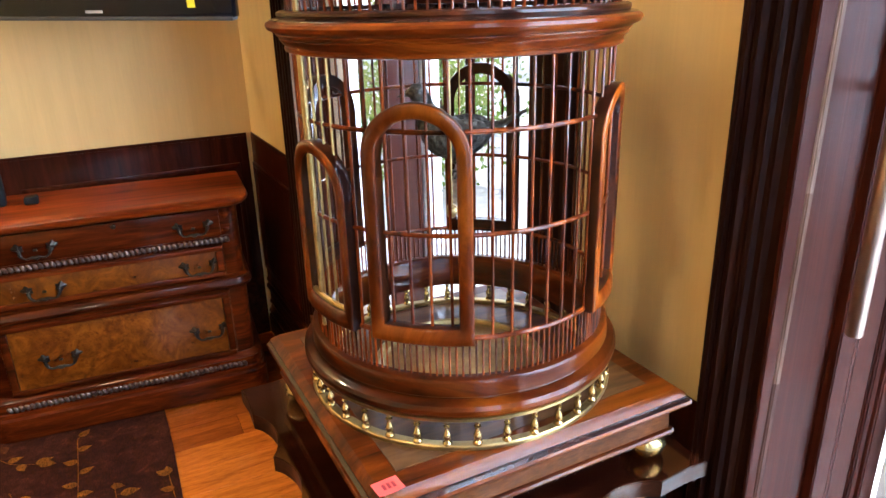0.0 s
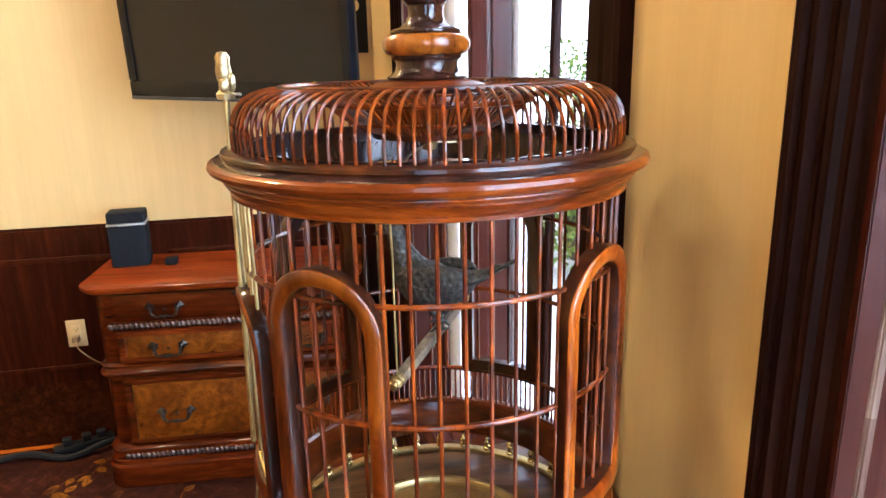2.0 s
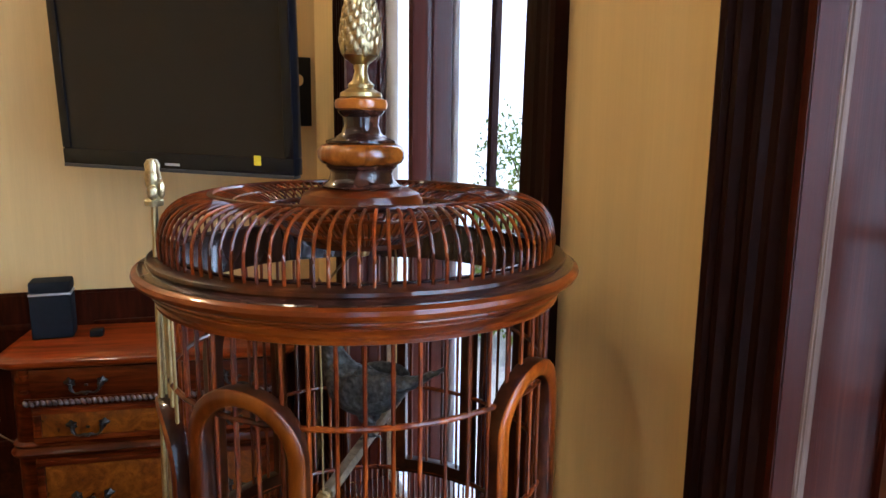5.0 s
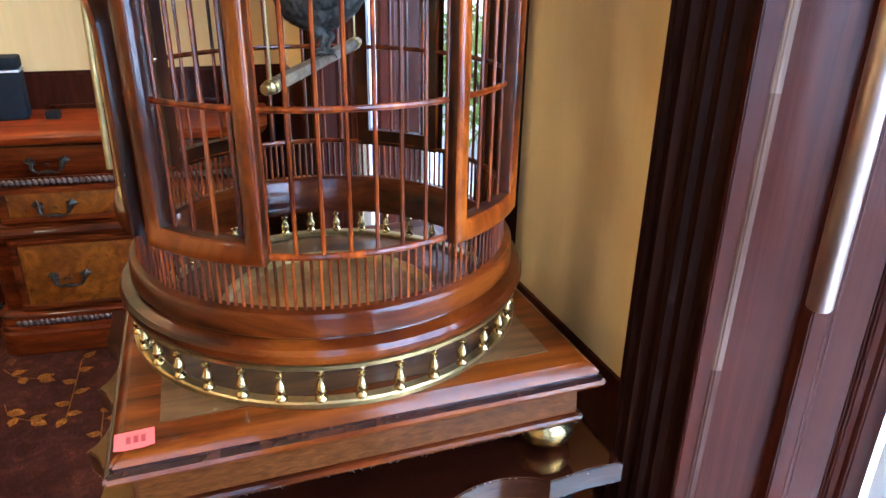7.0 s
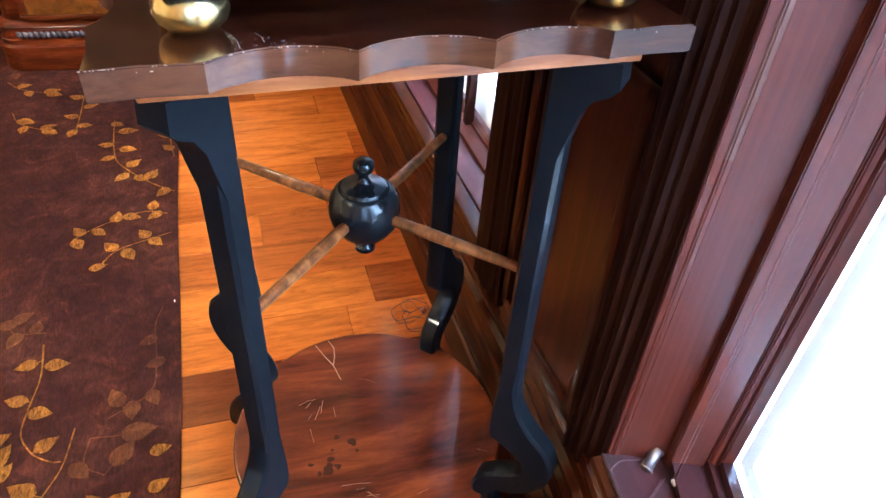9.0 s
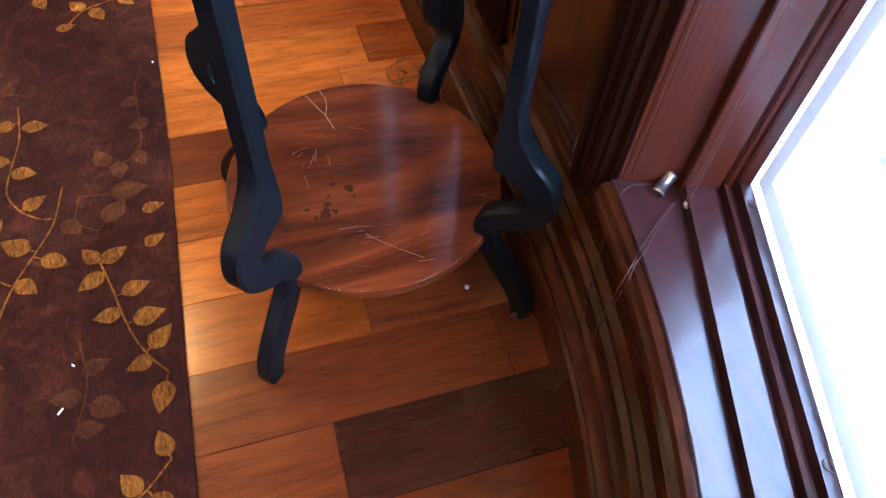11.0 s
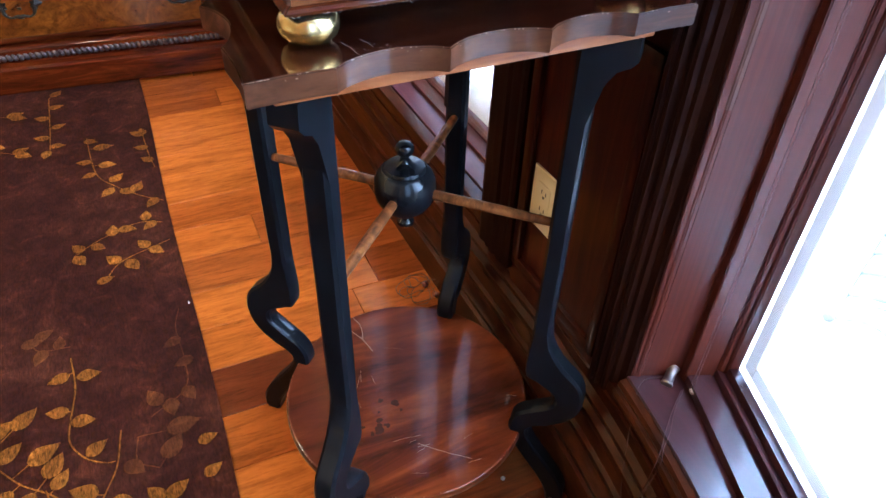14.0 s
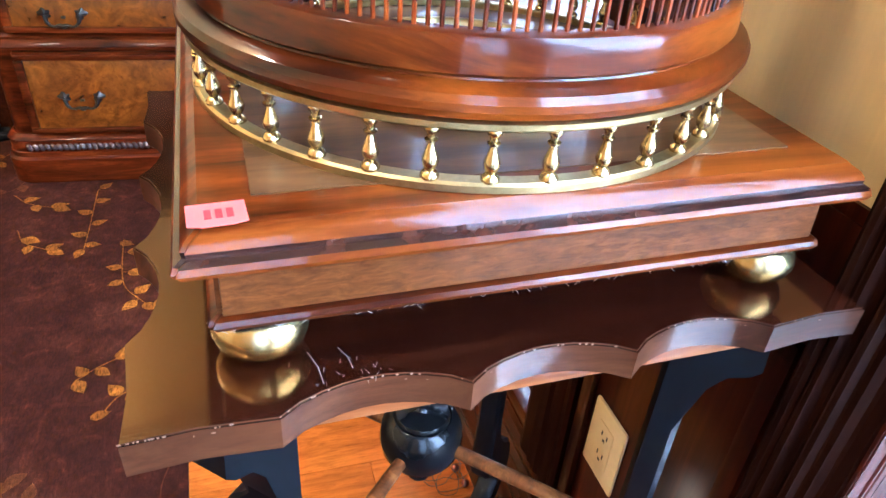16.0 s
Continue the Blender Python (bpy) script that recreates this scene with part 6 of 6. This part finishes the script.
def rug_leaf(bm, x, y, ang, size, z):
    """A pointed oval leaf with a vein dent, lying on the pile."""
    n = 7
    m = Matrix.Translation((x, y, z)) @ pose(0, 0, 0, 0, 0, ang)
    left, right = [], []
    for k in range(n + 1):
        t = k / n
        w = 0.37 * size * math.sin(math.pi * min(1, t * 0.96 + 0.04) ** 0.75) * (1 - 0.12 * t)
        w *= 1 + 0.03 * math.sin(9 * t + x * 70)
        left.append(bm.verts.new(m @ Vector((t * size, w, 0.0))))
        right.append(bm.verts.new(m @ Vector((t * size, -w * 0.92, 0.0))))
    mid = [bm.verts.new(m @ Vector((size * k / n, 0.02 * size, 0.0009))) for k in range(n + 1)]
    for k in range(n):
        bm.faces.new((left[k], mid[k], mid[k + 1], left[k + 1]))
        bm.faces.new((mid[k], right[k], right[k + 1], mid[k + 1]))


def vine(bm, pts, size, rnd, z=0.0108, stem=0.0015, gap=0.9, tip=True):
    line = spline([(x, y, z) for x, y in pts], 6)
    for a, b in zip(line, line[1:]):
        d = (b - a).normalized()
        s = Vector((-d.y, d.x, 0)) * stem
        bm.faces.new([bm.verts.new(v) for v in (a - s, b - s, b + s, a + s)])
    run, side = 0.0, 1
    for a, b in zip(line, line[1:]):
        run += (b - a).length
        if run > size * gap:
            run = 0.0
            ang = math.degrees(math.atan2(b.y - a.y, b.x - a.x)) + side * rnd.uniform(38, 70)
            if b.x + math.cos(radians(ang)) * size < RX - 0.003:
                rug_leaf(bm, b.x + 0.004 * side, b.y, ang, size * rnd.uniform(0.8, 1.15), z + 0.0003)
            side = -side
    if tip:
        a, b = line[-2], line[-1]
        rug_leaf(bm, b.x, b.y, math.degrees(math.atan2(b.y - a.y, b.x - a.x)), size, z + 0.0003)


def sprig(bm, stem, leaves, z=0.0108, width=0.0015, size=0.050):
    """A woven stem with leaves that grow from its nearest point towards the given middles."""
    line = spline([(x, y, z) for x, y in stem], 6)
    for a, b in zip(line, line[1:]):
        d = (b - a).normalized()
        s = Vector((-d.y, d.x, 0)) * width
        bm.faces.new([bm.verts.new(v) for v in (a - s, b - s, b + s, a + s)])
    for x, y in leaves:
        c = Vector((x, y, z))
        root = min(line, key=lambda p: (p - c).length)
        d = c - root
        far = d.length
        d = d.normalized() if far > 0.012 else (line[-1] - line[-2]).normalized()
        length = min(0.062, max(0.044, size * 0.6 + far * 0.55)) * rnd.uniform(0.92, 1.08)
        a = c - d * length * 0.5
        if far > length * 0.5:
            b = root + (a - root) * 1.05
            s = Vector((-d.y, d.x, 0)) * 0.0012
            bm.faces.new([bm.verts.new(v) for v in (root - s, b - s, b + s, root + s)])
        ang = math.degrees(math.atan2(d.y, d.x)) + rnd.uniform(-12, 12)
        if max(a.x, a.x + math.cos(radians(ang)) * length) + 0.012 < RX:
            rug_leaf(bm, a.x, a.y, ang, length, z + 0.0003)


rnd = random.Random(21)
bright, faded = bmesh.new(), bmesh.new()
# one spray of curling stems near the window edge of the rug
sprig(bright, [(-0.580, 0.475), (-0.574, 0.385), (-0.586, 0.300), (-0.588, 0.250), (-0.564, 0.205), (-0.531, 0.180), (-0.513, 0.176)],
      [(-0.606, 0.424), (-0.546, 0.412), (-0.609, 0.337), (-0.562, 0.294), (-0.543, 0.222)])
sprig(bright, [(-0.498, 0.244), (-0.510, 0.168), (-0.531, 0.120), (-0.562, 0.063), (-0.577, 0.027), (-0.60, -0.04), (-0.66, -0.11)],
      [(-0.505, 0.083), (-0.546, 0.044), (-0.572, 0.128), (-0.615, 0.02), (-0.60, -0.09), (-0.66, -0.05)])
sprig(bright, [(-0.760, 0.290), (-0.715, 0.246), (-0.672, 0.191), (-0.631, 0.156), (-0.594, 0.119)],
      [(-0.667, 0.344), (-0.634, 0.248), (-0.691, 0.270), (-0.612, 0.208), (-0.602, 0.172), (-0.665, 0.146), (-0.705, 0.164), (-0.711, 0.335), (-0.75, 0.235)])
sprig(bright, [(-0.631, 0.161), (-0.613, 0.100), (-0.590, 0.065), (-0.572, 0.050)], [(-0.654, 0.100)])
sprig(bright, [(-0.740, 0.075), (-0.690, 0.060), (-0.640, 0.045), (-0.60, 0.010)], [(-0.70, 0.095), (-0.71, 0.025), (-0.655, 0.02)])
sprig(bright, [(-0.437, 0.060), (-0.420, 0.005), (-0.408, -0.042), (-0.392, -0.090), (-0.372, -0.130), (-0.345, -0.165)],
      [(-0.453, 0.080), (-0.416, 0.076), (-0.455, 0.030), (-0.384, 0.000), (-0.430, -0.045), (-0.366, -0.058), (-0.385, -0.145), (-0.348, -0.105), (-0.356, -0.205)], size=0.046)
sprig(bright, [(-0.470, -0.400), (-0.425, -0.360), (-0.385, -0.335), (-0.35, -0.30)], [(-0.430, -0.395), (-0.405, -0.320), (-0.365, -0.365), (-0.362, -0.275)], size=0.046)
# the border sprays further along
sprig(bright, [(-0.504, 1.400), (-0.500, 1.295), (-0.486, 1.173), (-0.443, 1.100), (-0.384, 1.030), (-0.330, 0.985)],
      [(-0.496, 1.372), (-0.520, 1.261), (-0.455, 1.227), (-0.511, 1.185), (-0.437, 1.145), (-0.415, 1.061), (-0.383, 1.075), (-0.470, 1.080), (-0.36, 0.985), (-0.46, 1.33)])
sprig(bright, [(-0.560, 0.821), (-0.499, 0.867), (-0.406, 0.904), (-0.345, 0.885)], [(-0.553, 0.850), (-0.545, 0.800), (-0.505, 0.835), (-0.429, 0.887), (-0.470, 0.895), (-0.382, 0.930), (-0.375, 0.880)])
sprig(bright, [(-0.500, 0.692), (-0.458, 0.756), (-0.372, 0.790), (-0.335, 0.803)], [(-0.495, 0.705), (-0.470, 0.778), (-0.430, 0.735), (-0.395, 0.812), (-0.372, 0.770)])
sprig(bright, [(-0.607, 1.710), (-0.606, 1.500), (-0.608, 1.340)], [(-0.585, 1.742), (-0.585, 1.64), (-0.63, 1.58), (-0.58, 1.51), (-0.632, 1.45), (-0.585, 1.39), (-0.615, 1.345)])
for y in (0.158, 0.080):
    rug_leaf(bright, RX - 0.048, y, rnd.uniform(-30, 30), 0.038, 0.0111)
for pts, size in (([(-0.331, 1.16), (-0.340, 1.24), (-0.345, 1.36)], 0.044), ([(-0.85, 1.72), (-0.80, 1.66), (-0.72, 1.62)], 0.055),
                  ([(-0.80, 1.50), (-0.77, 1.43), (-0.70, 1.38)], 0.052), ([(-0.93, 1.20), (-0.88, 1.30), (-0.90, 1.42)], 0.055)):
    vine(bright, pts, size, rnd, gap=0.8)
# worn sprays of which little colour is left
sprig(faded, [(-0.660, 0.560), (-0.640, 0.520), (-0.579, 0.509)], [(-0.653, 0.545), (-0.642, 0.500), (-0.600, 0.530), (-0.628, 0.565)])
sprig(faded, [(-0.350, 0.540), (-0.365, 0.478), (-0.360, 0.378), (-0.370, 0.300), (-0.442, 0.253)], [(-0.345, 0.500), (-0.380, 0.440), (-0.362, 0.370), (-0.362, 0.285), (-0.40, 0.262), (-0.43, 0.300)])
sprig(faded, [(-0.470, 0.215), (-0.475, 0.160), (-0.440, 0.130)], [(-0.478, 0.150), (-0.41, 0.17), (-0.385, 0.205)])
sprig(faded, [(-0.470, -0.080), (-0.460, -0.160), (-0.480, -0.240)], [(-0.445, -0.13), (-0.49, -0.17), (-0.455, -0.23), (-0.43, -0.20)])
for k in range(150):
    x, y = rnd.uniform(-2.3, -0.36), rnd.uniform(-1.2, 2.1)
    a = rnd.uniform(0, 6.28)
    pts = [(x, y)]
    for _ in range(3):
        a += rnd.uniform(-0.6, 0.6)
        pts.append((pts[-1][0] + 0.075 * math.cos(a), pts[-1][1] + 0.075 * math.sin(a)))
    if max(p[0] for p in pts) > RX - 0.02 or max(p[1] for p in pts) > RY1 - 0.05:
        continue
    if max(p[0] for p in pts) > -0.82 and min(p[1] for p in pts) > -0.5:
        continue
    target = faded if rnd.random() < 0.4 else bright
    vine(target, pts, rnd.uniform(0.045, 0.058), rnd, z=0.0106 if target is faded else 0.0108, stem=0.0014)
for name, b, mat in (("vine_pattern", bright, GOLD), ("faded_vine_pattern", faded, GOLD_FADED)):
    for v in b.verts:
        v.co.z += 0.0012 * noise.noise((v.co.x * 4, v.co.y * 4, 0))
    ob = part(name, b, mat, rug, "woven golden leaf vines" if mat is GOLD else "worn faded leaf vines")
    ob["kind"] = "stuff"
# lint on the rug
for k, (x, y, l) in enumerate(((-0.495, -0.19, 0.011), (-0.326, 0.547, 0.006), (-0.478, -0.12, 0.005))):
    bm = block((-l / 2, -0.0012, 0), (l / 2, 0.0012, 0.0016), 0.0005)
    bmesh.ops.transform(bm, matrix=Matrix.Translation((x, y, 0.0125)) @ pose(0, 0, 0, 0, 0, 50 + 40 * k), verts=bm.verts)
    tagged(part("lint", bm, FRAME_WHITE), "tiny white scrap of lint on the rug", "lint")

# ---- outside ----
# added panel that glows by itself, so the view outside burns out to white
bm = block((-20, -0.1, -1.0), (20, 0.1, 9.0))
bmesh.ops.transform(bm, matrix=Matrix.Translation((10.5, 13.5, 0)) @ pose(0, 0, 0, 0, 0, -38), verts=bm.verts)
structure(part("backdrop", bm, plain("glowing_backdrop_white", (0.93, 0.96, 1.0), 0.9, emit=2.6), smooth=False), "added glowing white panel that stands in for the overexposed distance beyond the garden", "backdrop")
bm = bmesh.new()
bmesh.ops.create_grid(bm, x_segments=2, y_segments=2, size=400, matrix=Matrix.Translation((0, 0, -0.12)))
structure(part("ground", bm, PAVING, smooth=False), "sunlit pale concrete terrace outside", "ground")


def leafy(name, label, category, centre, size, count, seed, stem=True):
    """A bush or small tree: a branching trunk and many small leaves in uneven clumps."""
    rnd = random.Random(seed)
    ob = thing(name, label, category, pose(*centre))
    bm = bmesh.new()
    clumps = []
    for k in range(12):
        a, h = rnd.uniform(0, 6.28), rnd.uniform(0.25, 1.0)
        tip = Vector((math.cos(a) * size[0] * rnd.uniform(0.2, 0.9), math.sin(a) * size[1] * rnd.uniform(0.2, 0.9), size[2] * h))
        tube(spline([(0, 0, 0), (tip.x * 0.25, tip.y * 0.25, tip.z * 0.5), tip], 3), lambda t: 0.03 * (1 - t) + 0.006, 6, bm)
        clumps.append(tip)
    part("trunk", bm, BARK, ob)
    bm = bmesh.new()
    for k in range(count):
        c = clumps[rnd.randrange(len(clumps))]
        p = c + Vector((rnd.gauss(0, 0.22) * size[0], rnd.gauss(0, 0.22) * size[1], rnd.gauss(0, 0.13) * size[2]))
        p.z = max(0.02, p.z)
        m = Matrix.Translation(p) @ Euler((rnd.uniform(0, 6), rnd.uniform(0, 6), rnd.uniform(0, 6))).to_matrix().to_4x4()
        s = rnd.uniform(0.03, 0.06)
        bm.faces.new([bm.verts.new(m @ Vector(v)) for v in ((0, 0, 0), (s * 0.5, s * 0.35, 0.005), (s * 1.2, 0, 0), (s * 0.5, -s * 0.35, 0.005))])
    crown = part("crown", bm, LEAF, ob, smooth=False)
    crown["kind"] = "stuff"
    return ob


leafy("shrub", "green leafy shrub in sunlight outside the window", "shrub", (2.1, 4.6, -0.12), (0.8, 0.9, 1.05), 2600, 3)
leafy("shrub", "green leafy shrub in sunlight outside the window", "shrub", (3.3, 6.8, -0.12), (1.1, 1.1, 1.5), 3200, 5)
leafy("shrub", "low green shrub in sunlight outside the window", "shrub", (1.7, 6.2, -0.12), (0.7, 0.7, 1.0), 2000, 8)
# iron trellis lying on the terrace
trellis = thing("iron_trellis", "weathered iron garden trellis with scrolls lying on the terrace", "trellis", pose(1.15, -0.01, -0.105, 0, 0, 25))
for y, r in ((0.0, 0.014), (-0.26, 0.011)):
    part("rail", tube([(0.02, y, 0), (1.1, y, 0)], r, 8), IRON, trellis)
for k in range(9):
    x = 0.03 + 0.115 * k
    part("rung", tube(spline([(x, 0.0, 0), (x + 0.035, -0.09, 0.006), (x + 0.02, -0.18, 0.0), (x + 0.06, -0.26, 0.0)], 4), 0.0075, 6), IRON, trellis)
    scroll = [(x + 0.075 + 0.055 * math.cos(t * 0.85) * (1 - t / 11), -0.125 + 0.075 * math.sin(t * 0.85) * (1 - t / 11), 0.003) for t in range(9)]
    part("scroll", tube(spline(scroll, 3), 0.006, 6), IRON, trellis)

# ---- floor planks, each a piece of its own ----
PW = 0.1275


def plank_mesh(length):
    g, c = 0.00025, 0.0008
    verts = []
    for inset, z in ((g, -0.012), (g, -0.0012), (g + c, 0.0)):
        verts += [(inset, inset, z), (length - inset, inset, z), (length - inset, PW - inset, z), (inset, PW - inset, z)]
    faces = [(8, 9, 10, 11)]
    for r in (0, 4):
        faces += [(r + i, r + (i + 1) % 4, r + 4 + (i + 1) % 4, r + 4 + i) for i in range(4)]
    me = bpy.data.meshes.new("plank")
    me.from_pydata(verts, [], faces)
    return me


tones = [plank_material("floor_plank_dark", 0), plank_material("floor_plank_mid", 1), plank_material("floor_plank_light", 2), plank_material("floor_plank_brown", 3)]
shapes = {}
rnd = random.Random(12)
for j in range(-13, 18):
    y = -0.049 + PW * j
    if -1.30 < y < 1.60:
        key = (0.9, 1 + j % 2)
        if key not in shapes:
            shapes[key] = plank_mesh(0.9)
            shapes[key].materials.append(tones[key[1]])
        ob = new("plank", shapes[key])
        ob.parent, ob.location = floor, (-3.36, y, 0)
    x = -0.62 if -1.30 < y < 1.60 else -3.2
    x += rnd.uniform(-0.25, 0.0)
    fixed = {-1: -0.035, -3: -0.126}.get(j)
    while x < 0.34:
        length = rnd.choice((0.58, 0.74, 0.92, 1.10))
        if j < 4 and fixed is None and x < -0.3:
            length = 0.66 + 0.12 * (j % 3) - x - 0.62
        if fixed is not None and x < fixed - 0.15:
            length = fixed - x
        length = round(min(length, 0.36 - x + 0.02), 3)
        if length < 0.05:
            break
        if y < -0.18:
            tone = 0 if (j == -3 and x > -0.2) or j == -2 and rnd.random() < 0.4 else 3
        elif y < -0.06:
            tone = 3 if x > -0.05 else 1
        elif j == 2:
            tone = 3 if x < -0.1 else 1
        elif y < 0.1:
            tone = 2
        elif y < 0.4:
            tone = rnd.choice((1, 2, 2, 1))
        else:
            tone = rnd.choice((1, 2, 2, 2))
        key = (length, tone)
        if key not in shapes:
            shapes[key] = plank_mesh(length)
            shapes[key].materials.append(tones[tone])
        ob = new("plank", shapes[key])
        ob.parent = floor
        ob.location = (x, y, 0)
        x += length
